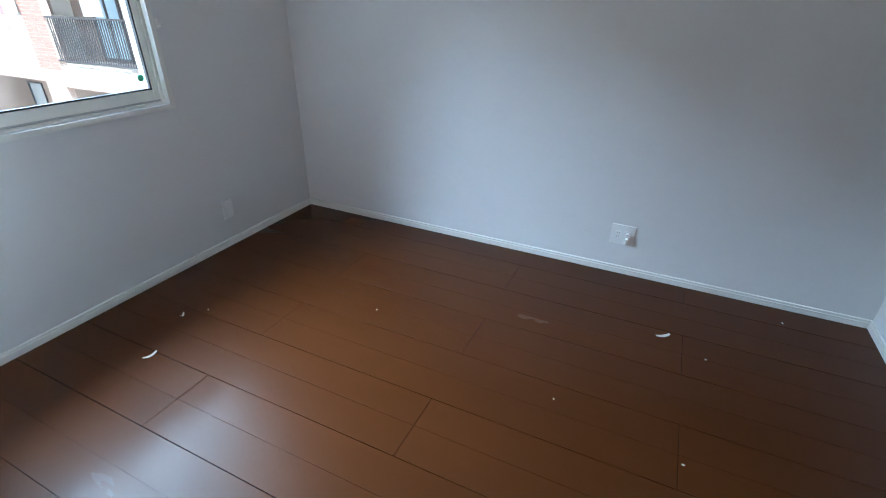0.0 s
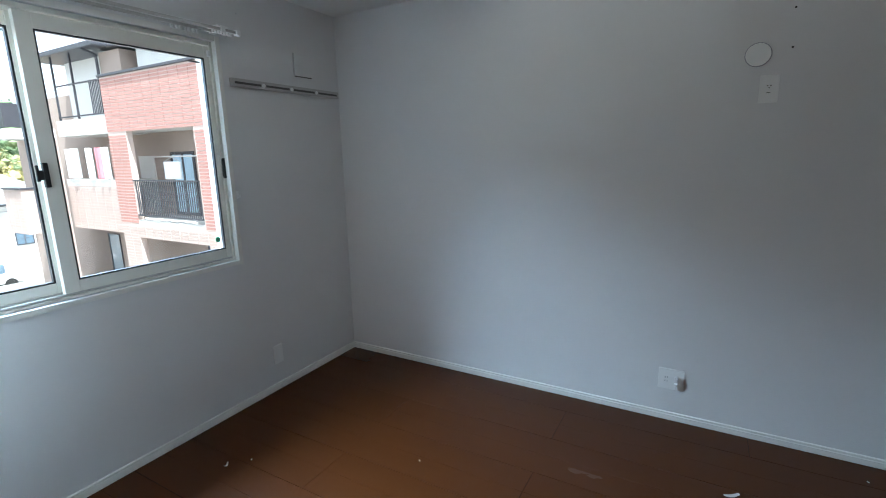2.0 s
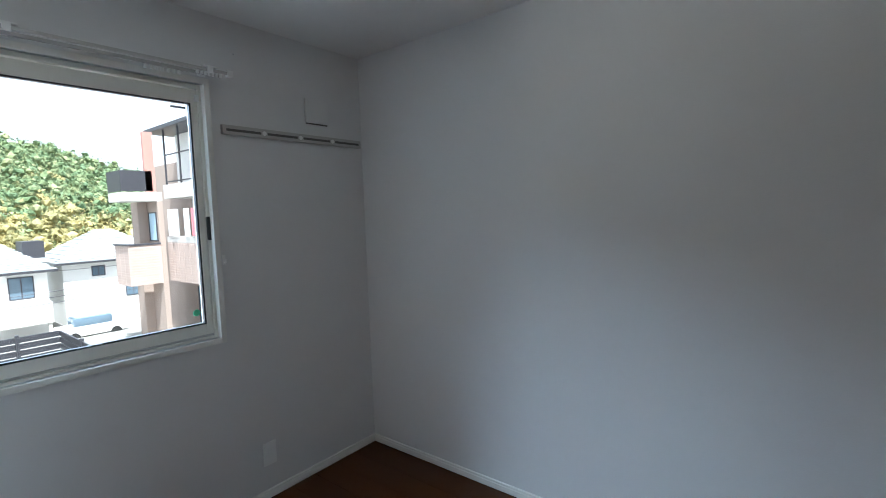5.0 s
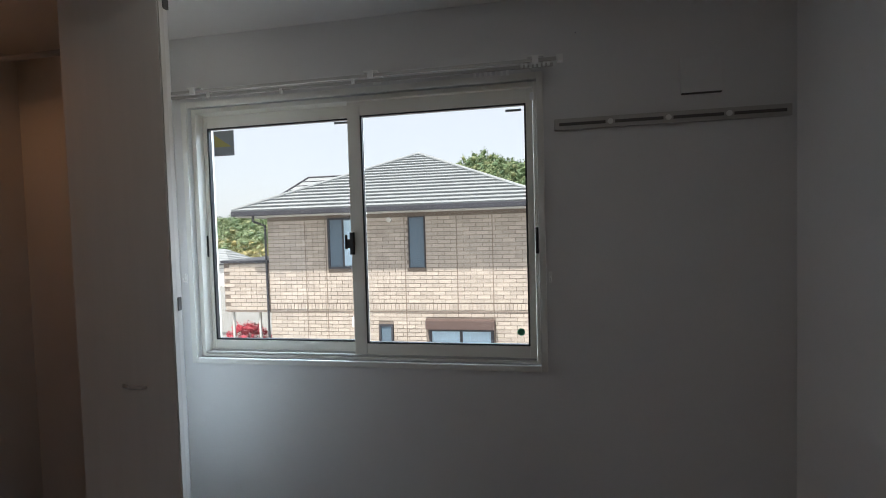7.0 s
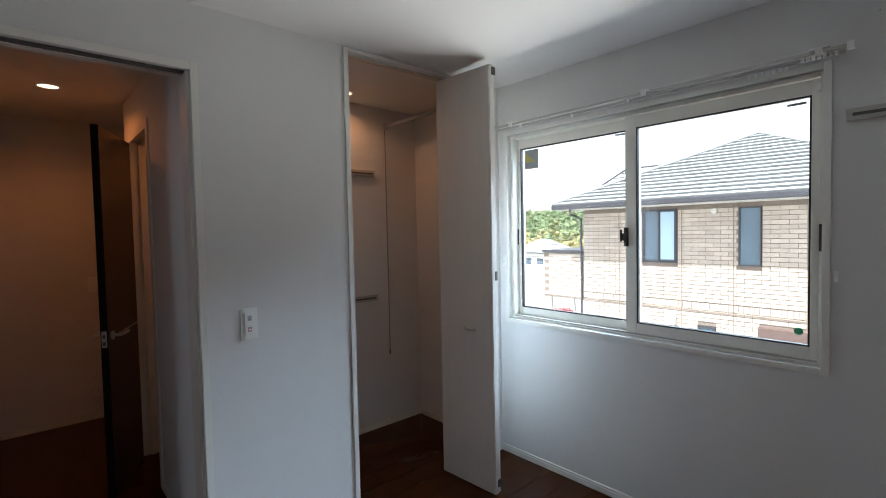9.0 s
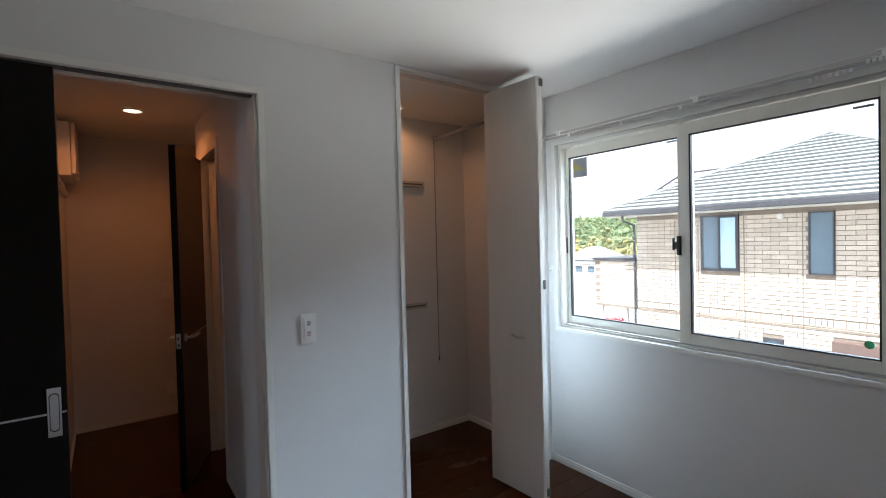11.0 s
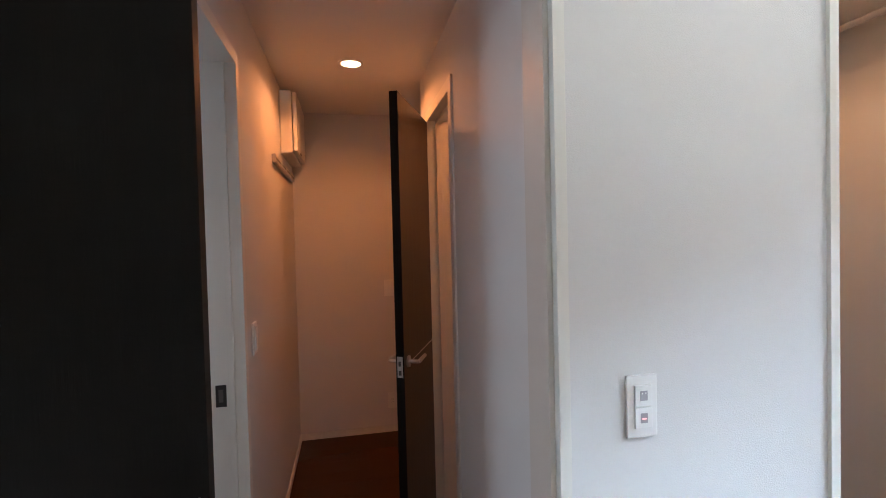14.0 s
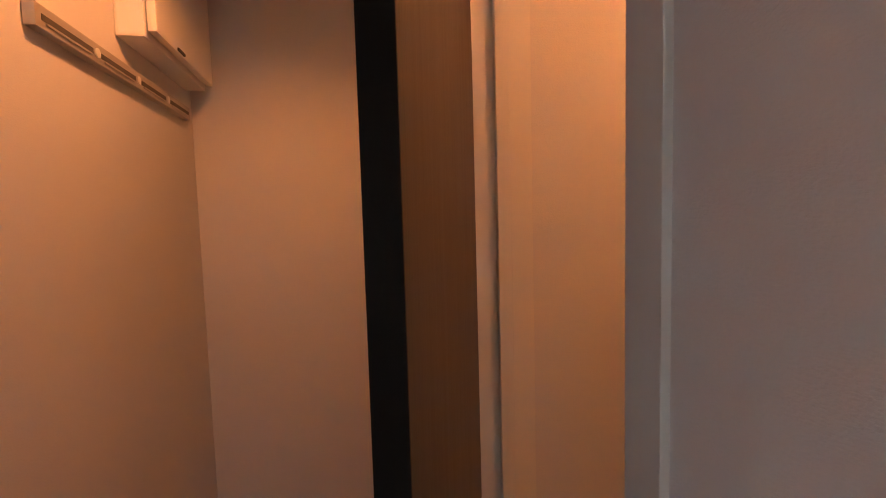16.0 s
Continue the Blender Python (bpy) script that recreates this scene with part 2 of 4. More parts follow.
struct("wall_west", B((XW - T, XW, OY1, CY0, -0.15, H), (XW - T, XW, CY1, 0, -0.15, H), (XW - T, XW, CY0, CY1, 2.385, H), (XW - T, XW, YS, OY1, OZ, H),
                      (XW - T, XW, YS - 0.12, OY0, -0.15, OZ), (XW - T, XW - T + 0.055, OY0, -2.60, -0.15, OZ)), WALLPAPER)
# closet, toilet and hall
struct("wall_closet_back", B((CX - 0.1, CX, -1.66, 0, -0.15, H)), WALLPAPER)
DX0, DX1, DZ = -4.245, -3.71, 2.105         # toilet doorway
struct("wall_hall_north", B((CX - 0.1, XW - T, HN, HN + 0.14, -0.15, H), (DX1, CX - 0.1, HN, HN + 0.11, -0.15, H), (-4.50, DX0, HN, HN + 0.11, -0.15, H), (DX0, DX1, HN, HN + 0.11, DZ, H)), WALLPAPER)
struct("wall_toilet_west", B((-4.50, DX0 - 0.02, HN + 0.11, 0.2, -0.15, H)), WALLPAPER)
struct("wall_toilet_north", B((-4.50, CX - 0.1, -0.4, -0.3, -0.15, H)), WALLPAPER)
struct("wall_hall_end", B((XE - 0.1, XE, -7.0, 0.3, -0.15, H)), WALLPAPER)
struct("wall_corridor_north", B((XE, -4.50, 0.1, 0.2, -0.15, H)), WALLPAPER)
KX0, KX1, KZ = -3.50, -2.80, 2.10           # doorway to the living room in the hall's south wall
struct("wall_hall_south", B((XE, KX0 - 0.02, HS - 0.11, HS, -0.15, H), (KX0 - 0.02, XW - T, HS - 0.11, HS, KZ + 0.02, H), (KX1 + 0.02, XW - T, HS - 0.11, HS, -0.15, KZ + 0.02)), WALLPAPER)
struct("wall_living_east", B((-2.75, -2.63, -7.0, YS - 0.12, -0.15, H), (-2.80, XW - T, YS - 0.12, HS - 0.11, -0.15, H)), WALLPAPER)
struct("wall_living_south", B((XE, -2.63, -7.1, -6.95, -0.15, H)), WALLPAPER)

# skirting with a stepped profile
def skirt(a, b, n):
    """Skirting from a to b on the floor; n points into the room."""
    a, b, n = Vector((*a, 0)), Vector((*b, 0)), Vector((*n, 0))
    prof = [(0, 0), (0.009, 0), (0.009, 0.030), (0.0065, 0.032), (0.0065, 0.036), (0.009, 0.038), (0.0085, 0.043), (0.005, 0.046), (0, 0.046)]
    bm = bmesh.new()
    ends = [[bm.verts.new(p + n * u + Vector((0, 0, v + 0.001))) for u, v in prof] for p in (a, b)]
    k = len(prof)
    for i in range(k):
        bm.faces.new((ends[0][i], ends[0][(i + 1) % k], ends[1][(i + 1) % k], ends[1][i]))
    bm.faces.new(ends[0][::-1]), bm.faces.new(ends[1])
    struct("baseboard", bm, TRIM)


for a, b, n in [((0, YS), (0, 0), (-1, 0)), ((XW, 0), (0, 0), (0, -1)), ((XW, YS), (0, YS), (0, 1)), ((XW, OY1 + 0.045), (XW, CY0 - 0.045), (1, 0)),
                ((CX, -1.66), (CX, 0), (1, 0)), ((CX, 0), (XW - T, 0), (0, -1)), ((CX, -1.66), (XW - T, -1.66), (0, 1)),
                ((XE, HS), (KX0 - 0.07, HS), (0, 1)), ((XE, -7), (XE, HS - 0.11), (1, 0)), ((XE, HS), (XE, 0.1), (1, 0)), ((DX1 + 0.06, HN), (XW - T, HN), (0, -1)), ((-4.50, HN), (DX0 - 0.06, HN), (0, -1))]:
    skirt(a, b, n)

# casings and linings of the openings
struct("trim_hall_opening", B((XW - T - 0.008, XW + 0.010, OY1 - 0.004, OY1 + 0.022, 0, OZ + 0.026), (XW - T - 0.008, XW + 0.010, OY0 - 0.022, OY0 + 0.004, 0, OZ + 0.026), (XW - T - 0.008, XW + 0.0095, OY0 + 0.004, OY1 - 0.004, OZ - 0.004, OZ + 0.024), bevel=0.002), TRIM)
struct("trim_hall_lining", B((XW - T - 0.006, XW - 0.012, OY1 - 0.016, OY1 - 0.004, 0, OZ - 0.004), (XW - 0.070, XW - 0.058, -2.60, OY1 - 0.018, OZ - 0.012, OZ - 0.004)), JAMB)
struct("trim_door_track", B((XW - 0.052, XW - 0.018, OY0 + 0.006, OY1 - 0.018, OZ - 0.010, OZ - 0.0045)), SLOTGREY)
struct("trim_closet_opening", B((XW - T, XW + 0.010, CY0 - 0.022, CY0 + 0.004, 0, 2.393), (XW - T, XW + 0.010, CY1 - 0.004, CY1 + 0.022, 0, 2.393), (XW - T, XW + 0.0095, CY0 + 0.004, CY1 - 0.004, 2.377, 2.392), bevel=0.002), TRIM)
struct("trim_closet_track", B((XW - 0.055, XW - 0.022, CY0 + 0.006, CY1 - 0.006, 2.366, 2.3765)), METAL)
struct("trim_toilet_doorway", B((DX0 - 0.05, DX0 + 0.004, HN - 0.010, HN + 0.118, 0, DZ + 0.05), (DX1 - 0.004, DX1 + 0.05, HN - 0.010, HN + 0.118, 0, DZ + 0.05), (DX0 + 0.004, DX1 - 0.004, HN - 0.0095, HN + 0.117, DZ - 0.004, DZ + 0.049), bevel=0.002), TRIM)
struct("trim_toilet_stop", B((DX0 + 0.005, DX0 + 0.018, HN + 0.035, HN + 0.065, 0, DZ - 0.005), (DX1 - 0.018, DX1 - 0.005, HN + 0.035, HN + 0.065, 0, DZ - 0.005), (DX0 + 0.018, DX1 - 0.018, HN + 0.036, HN + 0.064, DZ - 0.02, DZ - 0.005), bevel=0.002), TRIM)
struct("trim_living_doorway", B((KX0 - 0.045, KX0, HS - 0.118, HS + 0.008, 0, KZ + 0.045), (KX1, KX1 + 0.045, HS - 0.118, HS + 0.008, 0, KZ + 0.045), (KX0, KX1, HS - 0.1175, HS + 0.0075, KZ, KZ + 0.044), bevel=0.002), TRIM)
struct("trim_living_stop", B((KX0 + 0.001, KX0 + 0.013, HS - 0.05, HS - 0.03, 0, KZ - 0.001), bevel=0.002), TRIM)


# ---- bedroom window ----
def bars(name, x0, x1, z0, z1, y0, y1, w, parent, m, label=""):
    """A four-sided frame; w = (left, right, bottom, top) widths."""
    l, r, bo, to = w
    part(name, B((x0, x0 + l, y0, y1, z0, z1), (x1 - r, x1, y0, y1, z0, z1), (x0 + l, x1 - r, y0 + 0.001, y1 - 0.001, z0, z0 + bo), (x0 + l, x1 - r, y0 + 0.001, y1 - 0.001, z1 - to, z1), bevel=0.003), m, parent, label)


win = thing("window_1", (-1.75, 0, 0.875), "cream two-pane sliding window above the floor", "window", kind="structure")
bars("window_casing", -2.578, -0.921, 0.874, 2.102, -0.013, 0.02, (0.027, 0.027, 0.026, 0.027), win, TRIM)
bars("window_frame", WX0 - 0.001, WX1 + 0.001, WZ0 - 0.001, WZ1 + 0.001, 0.021, 0.145, (0.022, 0.018, 0.012, 0.020), win, SASH)
part("window_sill", B((WX0 + 0.02, WX1 - 0.02, 0.024, 0.04, 0.913, 0.922), (WX0 + 0.02, WX1 - 0.02, 0.064, 0.07, 0.913, 0.925), bevel=0.001), RAILM, win, "aluminium sill track")


def sash_frame(x0, x1, z0, z1, y, w):
    bars("sash", x0, x1, z0, z1, y, y + 0.028, w, win, SASH)
    l, r, bo, to = w
    gx0, gx1, gz0, gz1 = x0 + l, x1 - r, z0 + bo, z1 - to
    g = 0.007
    part("gasket", B((gx0, gx0 + g, y + 0.004, y + 0.024, gz0, gz1), (gx1 - g, gx1, y + 0.004, y + 0.024, gz0, gz1), (gx0 + g, gx1 - g, y + 0.005, y + 0.023, gz0, gz0 + g), (gx0 + g, gx1 - g, y + 0.005, y + 0.023, gz1 - g, gz1)), GASKET, win)
    p = part("pane", B((gx0 + 0.003, gx1 - 0.003, y + 0.012, y + 0.016, gz0 + 0.003, gz1 - 0.003)), GLASS, win, "clear glass pane")
    p.visible_shadow = False


sash_frame(-1.775, -0.963, 0.915, 2.052, 0.030, (0.058, 0.028, 0.056, 0.060))
sash_frame(-2.545, -1.725, 0.915, 2.052, 0.074, (0.034, 0.058, 0.052, 0.056))
part("pull", B((-0.962, -0.946, 0.016, 0.034, 1.365, 1.475), bevel=0.004), BLACKP, win, "black recessed pull")
part("pull", B((-2.541, -2.527, 0.062, 0.076, 1.375, 1.48), bevel=0.004), BLACKP, win, "black recessed pull")
part("lock", B((-1.776, -1.758, 0.012, 0.032, 1.375, 1.475), (-1.792, -1.774, 0.016, 0.030, 1.405, 1.445), (-1.800, -1.790, 0.014, 0.026, 1.40, 1.465), bevel=0.004), BLACKP, win, "black crescent lock")
part("corner_stop", B((-0.975, -0.958, 0.018, 0.031, 2.0, 2.03), (-2.545, -2.53, 0.06, 0.075, 1.975, 2.01), bevel=0.003), PLASTIC, win)


def sticker(x0, x1, z0, z1, y, m, label):
    ob = tagged(new("sticker", mesh("sticker", B((x0, x1, y - 0.001, y, z0, z1)), m)), label, "sticker")
    return ob


sticker(-1.075, -1.010, 1.962, 1.972, 0.0415, STICKG, "small dark grey strip sticker on the window glass")
sticker(-1.860, -1.795, 1.974, 1.984, 0.0855, STICKG, "small dark grey strip sticker on the window glass")
sq = thing("square_sticker", (-2.43, 0.085, 1.85), "square grey and yellow safety sticker on the window glass", "sticker")
part("backing", B((-2.482, -2.374, 0.0845, 0.0855, 1.862, 1.982)), STICKG, sq)
bm = bmesh.new()
tv = [bm.verts.new(v) for v in ((-2.478, 0.0838, 1.905), (-2.39, 0.0838, 1.905), (-2.478, 0.0838, 1.965))]
tb = [bm.verts.new(v.co + Vector((0, 0.0006, 0))) for v in tv]
bm.faces.new(tv), bm.faces.new(tb[::-1])
for i in range(3):
    bm.faces.new((tv[i], tb[i], tb[(i + 1) % 3], tv[(i + 1) % 3]))
part("triangle", bm, STICKY, sq, "yellow triangle print")
bm = rod(bmesh.new(), (-1.029, 0.0415, 1.030), (-1.029, 0.0405, 1.030), 0.016, 20)
tagged(new("round_sticker", mesh("round_sticker", bm, STICKGR)), "small round green sticker on the glass", "sticker")

# curtain rail
cr = thing("curtain_rail", (-1.73, 0, 2.11), "white double metal curtain rail above the window", "curtain rail")
part("front_rail", B((-2.60, -0.86, -0.085, -0.075, 2.117, 2.130), bevel=0.002), RAILM, cr)
part("back_rail", B((-2.60, -0.88, -0.043, -0.033, 2.109, 2.122), bevel=0.002), RAILM, cr)
for x in (-2.45, -1.62, -0.95):
    part("bracket", B((x - 0.03, x + 0.03, -0.092, -0.0005, 2.133, 2.140), (x - 0.018, x + 0.018, -0.006, -0.0008, 2.11, 2.15), (x - 0.012, x + 0.012, -0.095, -0.088, 2.108, 2.139), bevel=0.002), PLASTIC, cr)
for x in (-0.858, -2.602):
    part("end_cap", B((x - 0.012, x + 0.012, -0.094, -0.066, 2.108, 2.136), bevel=0.004), PLASTIC, cr)
for i in range(7):
    for y, z, x in ((-0.080, 2.106, -0.90 - 0.017 * i), (-0.038, 2.098, -1.06 - 0.022 * i)):
        part("runner", B((x - 0.005, x + 0.005, y - 0.005, y + 0.005, z - 0.008, z + 0.009), bevel=0.002), PLASTIC, cr)
for x, y in ((-1.70, -0.08), (-2.05, -0.04), (-2.38, -0.08)):
    part("runner", B((x - 0.006, x + 0.006, y - 0.005, y + 0.005, 2.096, 2.116), bevel=0.002), PLASTIC, cr)
for x, z in ((-0.905, 1.245), (-2.598, 1.255)):
    hk = thing("tassel_hook", (x, 0, z), "small white curtain tieback hook on the wall", "hook", "tieback hooks")
    part("plate", B((x - 0.007, x + 0.007, -0.004, -0.0006, z, z + 0.045), bevel=0.0015), PLASTIC, hk)
    part("hook", tube([(x, -0.004, z + 0.012), (x, -0.02, z + 0.010), (x, -0.024, z + 0.026)], 0.0035, 8), PLASTIC, hk)


# ---- hook rails (slotted plates on the walls) ----
def hook_rail(base, length, label):
    """Rail along +x from base, with its face to -y."""
    r = thing("hook_rail", (0, 0, 0), label, "wall rail", "slotted wall rails")
    bm = B((0, length, -0.022, -0.0008, 0, 0.044), bevel=0.003)
    part("plate", bm, RAILM, r)
    n = max(2, round(length / 0.21))
    step = length / n
    for i in range(n):
        # flat shadow-grey strip on the plate face gives the slot its shade
        part("slot", B((i * step + 0.018, (i + 1) * step - 0.018, -0.0232, -0.0215, 0.015, 0.027), bevel=0.0005), SLOTGREY, r, "dark strip drawn for the shade in a slot")
        part("lip", B((i * step + 0.03, (i + 1) * step - 0.03, -0.0255, -0.0215, 0.009, 0.0135), bevel=0.001), RAILM, r)
        if i:
            part("screw_cap", rod(bmesh.new(), (i * step, -0.025, 0.022), (i * step, -0.0215, 0.022), 0.011, 14), PLASTIC, r)
    r.matrix_basis = base
    return r


hook_rail(pose(-0.878, 0, 1.860), 0.852, "long white slotted hook rail on the wall beside the window")
hook_rail(pose(XE + 0.10, HS, 1.885, 0, 0, 180) @ Matrix.Translation((-0.88, 0, 0)), 0.88, "white slotted hook rail on the hall wall")
hook_rail(pose(CX, -0.40, 1.885, 0, 0, 90) @ Matrix.Translation((-0.84, 0, 0)), 0.84, "white slotted hook rail at the closet back")
hook_rail(pose(CX, -0.40, 0.970, 0, 0, 90) @ Matrix.Translation((-0.84, 0, 0)), 0.84, "white slotted hook rail at the closet back")

vb = thing("vent_cover", (-0.33, 0, 1.965), "flat white ventilation cover above the rail", "vent")
part("cover", B((-0.405, -0.255, -0.014, -0.0008, 1.972, 2.105), bevel=0.005), WALLPAPER, vb)
# solid dark strip put in as the line of shade below the cover
part("gap", B((-0.40, -0.26, -0.012, -0.002, 1.967, 1.9715)), SLOTGREY, vb, "dark strip drawn for the shade under the cover")
bx = thing("breaker_box", (-4.95, HS, 2.0), "white wall box with a lid, high in the hall corner", "breaker box")
part("body", B((-5.23, -4.68, HS + 0.001, HS + 0.070, 2.0, 2.375), bevel=0.008), PLASTIC, bx)
part("lid", B((-5.225, -4.685, HS + 0.074, HS + 0.098, 2.015, 2.37), bevel=0.01), PLASTIC, bx)
part("latch", B((-4.90, -4.84, HS + 0.097, HS + 0.102, 2.02, 2.028), bevel=0.001), SLOTGREY, bx)


# ---- outlets and switches: built facing -y at the origin, then turned to the wall ----
def plate(name, label, cat, w, h, m):
    t = thing(name, (0, 0, 0), label, cat)
    part("cover_plate", B((-w / 2, w / 2, -0.009, -0.0006, -h / 2, h / 2), bevel=0.0035), PLASTIC, t)
    t.matrix_basis = m
    return t


def socket_face(t, x, z):
    part("socket", B((x - 0.014, x + 0.014, -0.0115, -0.0085, z - 0.022, z + 0.022), bevel=0.0015), PLASTIC, t)
    for dz in (-0.011, 0.011):
        part("slot", B((x - 0.0065, x - 0.0045, -0.0122, -0.011, z + dz - 0.004, z + dz + 0.004)), BLACKP, t)
        part("slot", B((x + 0.0045, x + 0.0065, -0.0122, -0.011, z + dz - 0.0035, z + dz + 0.0035)), BLACKP, t)


east = lambda y, z: pose(0, y, z, 0, 0, -90)
north = lambda x, z: pose(x, 0, z)
west = lambda x, y, z: pose(x, y, z, 0, 0, 90)
o = plate("wall_outlet", "white double outlet plate with an antenna plug", "outlet", 0.128, 0.118, east(-2.232, 0.242))
socket_face(o, -0.024, 0.0)
part("antenna_socket", B((0.010, 0.038, -0.012, -0.0085, -0.022, 0.024), bevel=0.0015), PLASTIC, o)
part("plug", B((0.016, 0.034, -0.034, -0.0115, -0.002, 0.018), (0.018, 0.032, -0.030, -0.0115, -0.040, -0.014), bevel=0.003), PLASTIC, o, "white plugged-in adapter")
o = plate("wall_outlet", "white single outlet plate high on the wall", "outlet", 0.074, 0.121, east(-2.527, 1.727))
part("socket", B((-0.015, 0.015, -0.012, -0.0085, -0.024, 0.024), bevel=0.0015), PLASTIC, o)
for x, z in ((-0.006, 0.014), (0.006, 0.014), (0, 0.004)):
    part("slot", rod(bmesh.new(), (x, -0.0125, z), (x, -0.011, z), 0.0026, 8), BLACKP, o)
part("slot", B((-0.008, 0.006, -0.0125, -0.011, -0.018, -0.0155)), BLACKP, o)
o = plate("wall_outlet", "white blank plate low under the window wall", "outlet", 0.072, 0.12, north(-0.738, 0.237))
part("insert", B((-0.015, 0.015, -0.0112, -0.0085, -0.024, 0.024), bevel=0.001), PLASTIC, o)
o = plate("wall_outlet", "white outlet plate low on the wall by the closet", "outlet", 0.072, 0.12, west(XW, -1.625, 0.215))
socket_face(o, 0, 0)
cp = thing("pipe_cap", (0, -2.473, 1.878), "round white pipe sleeve cap on the wall", "wall cap")
part("cap", rod(bmesh.new(), (-0.0006, -2.473, 1.878), (-0.010, -2.473, 1.878), 0.050, 36, 0.047), PLASTIC, cp)
part("rim", rod(bmesh.new(), (-0.0004, -2.473, 1.878), (-0.004, -2.473, 1.878), 0.0525, 36), PANELGREY, cp)
for y, z in ((-2.592, 2.058), (-2.597, 1.896)):
    tagged(new("screw_hole", mesh("screw_hole", rod(bmesh.new(), (-0.0006, y, z), (-0.003, y, z), 0.0045, 10), BLACKP)), "small dark screw hole in the wall", "screw hole", "screw holes")
tagged(new("screw_hole", mesh("screw_hole", rod(bmesh.new(), (-0.79, -0.0006, 2.245), (-0.79, -0.002, 2.245), 0.003, 8), PANELGREY)), "small dark screw hole in the wall", "screw hole", "screw holes")


def light_switch(m, label, pilot=True):
    s = plate("light_switch", label, "switch", 0.072, 0.135, m)
    for z in (0.024, -0.024):
        k = part("rocker", B((-0.020, 0.020, -0.0145, -0.0085, z - 0.0225, z + 0.0225), bevel=0.0015), PLASTIC, s)
        part("indicator", B((-0.0085, 0.0085, -0.0152, -0.014, z - 0.010, z + 0.011), bevel=0.0004), PANELGREY, s, "grey indicator window")
    if pilot:
        part("pilot_light", B((-0.005, 0.005, -0.0158, -0.015, -0.0265, -0.0235)), REDGLOW, s, "lit red pilot light")
        for x in (-0.004, 0.004):
            part("mark", B((x - 0.0012, x + 0.0012, -0.0157, -0.015, 0.028, 0.031)), PLASTIC, s)
    return s


light_switch(west(XW, -1.640, 1.096), "white double light switch with a red pilot light")


def plain_switch(m, label):
    s = plate("light_switch", label, "switch", 0.072, 0.125, m)
    part("rocker", B((-0.020, 0.020, -0.0145, -0.0085, -0.046, 0.046), bevel=0.002), PLASTIC, s)


plain_switch(pose(-3.685, HS, 1.09, 0, 0, 180), "white rocker switch on the hall wall")
plain_switch(west(XE, -1.95, 1.10), "white rocker switch at the hall end")
o = plate("wall_outlet", "white outlet plate low at the hall end", "outlet", 0.072, 0.12, west(XE, -1.945, 0.24))
socket_face(o, 0, 0)


# ---- lamps in the ceiling ----
def downlight(x, y):
    d = thing("downlight", (x, y, H), "round recessed ceiling downlight, lit warm", "ceiling light", "downlights")
    bm = bmesh.new()
    n = 28
    rings = [[bm.verts.new((x + math.cos(2 * math.pi * i / n) * r, y + math.sin(2 * math.pi * i / n) * r, z)) for i in range(n)] for r, z in ((0.064, H - 0.0006), (0.064, H - 0.004), (0.052, H - 0.008), (0.050, H - 0.002))]
    for a, b in zip(rings, rings[1:]):
        for i in range(n):
            bm.faces.new((a[i], a[(i + 1) % n], b[(i + 1) % n], b[i]))
    part("rim", bm, PLASTIC, d, smooth=True)
    part("lens", rod(bmesh.new(), (x, y, H - 0.0012), (x, y, H - 0.005), 0.0495, 28), HALLGLOW, d, "glowing lens")


downlight(-4.26, -2.205)
downlight(-3.32, -0.74)
downlight(-3.75, -1.2)


# ---- doors ----
sd = thing("sliding_door", (XW - 0.035, -2.88, 0), "dark brown sliding door, half open, with a pale line", "door")
SY0, SY1 = -3.279, -2.512
part("leaf", B((XW - 0.054, XW - 0.018, SY0, SY1, 0.008, OZ - 0.012), bevel=0.002), BLACKDOOR, sd)
part("inlay", B((XW - 0.0183, XW - 0.0170, SY0 + 0.002, SY1 - 0.056, 0.911, 0.918), (XW - 0.0183, XW - 0.0170, SY1 - 0.014, SY1 - 0.001, 0.911, 0.918)), METAL, sd, "thin pale metal line")
hp = part("pull", B((XW - 0.0182, XW - 0.0135, SY1 - 0.054, SY1 - 0.015, 0.832, 1.004), bevel=0.002), METAL, sd, "satin metal recessed pull")
bm = bmesh.new()
n = 24
cy, cz, hw, hh = SY1 - 0.0345, 0.918, 0.012, 0.052
outl = [(cy + hw * math.cos(a), cz + (hh if math.sin(a) >= 0 else -hh) + hw * math.sin(a)) for a in [2 * math.pi * i / n for i in range(n)]]
va = [bm.verts.new((XW - 0.0130, y, z)) for y, z in outl]
vb2 = [bm.verts.new((XW - 0.0158, cy + (y - cy) * 0.7, cz + (z - cz) * 0.95)) for y, z in outl]
for i in range(n):
    bm.faces.new((va[i], va[(i + 1) % n], vb2[(i + 1) % n], vb2[i]))
bm.faces.new(vb2)
part("finger_recess", bm, PANELGREY, sd, "grey oval finger recess")
# shadow-grey ring added round the recess to draw its shaded edge
bm = bmesh.new()
for x, k in ((XW - 0.0133, 1.22), (XW - 0.0128, 1.16)):
    for y, z in outl:
        bm.verts.new((x, cy + (y - cy) * k, cz + (z - cz) * (1 + (k - 1) * 0.3)))
bm.verts.ensure_lookup_table()
inner = [bm.verts.new((XW - 0.0128, y, z)) for y, z in outl]
bm.verts.ensure_lookup_table()
for i in range(n):
    q = (i + 1) % n
    bm.faces.new((bm.verts[i], bm.verts[q], bm.verts[n + q], bm.verts[n + i]))
    bm.faces.new((bm.verts[n + i], bm.verts[n + q], inner[q], inner[i]))
part("recess_rim", bm, SLOTGREY, sd, "dark ring drawn as the shaded edge of the finger recess")

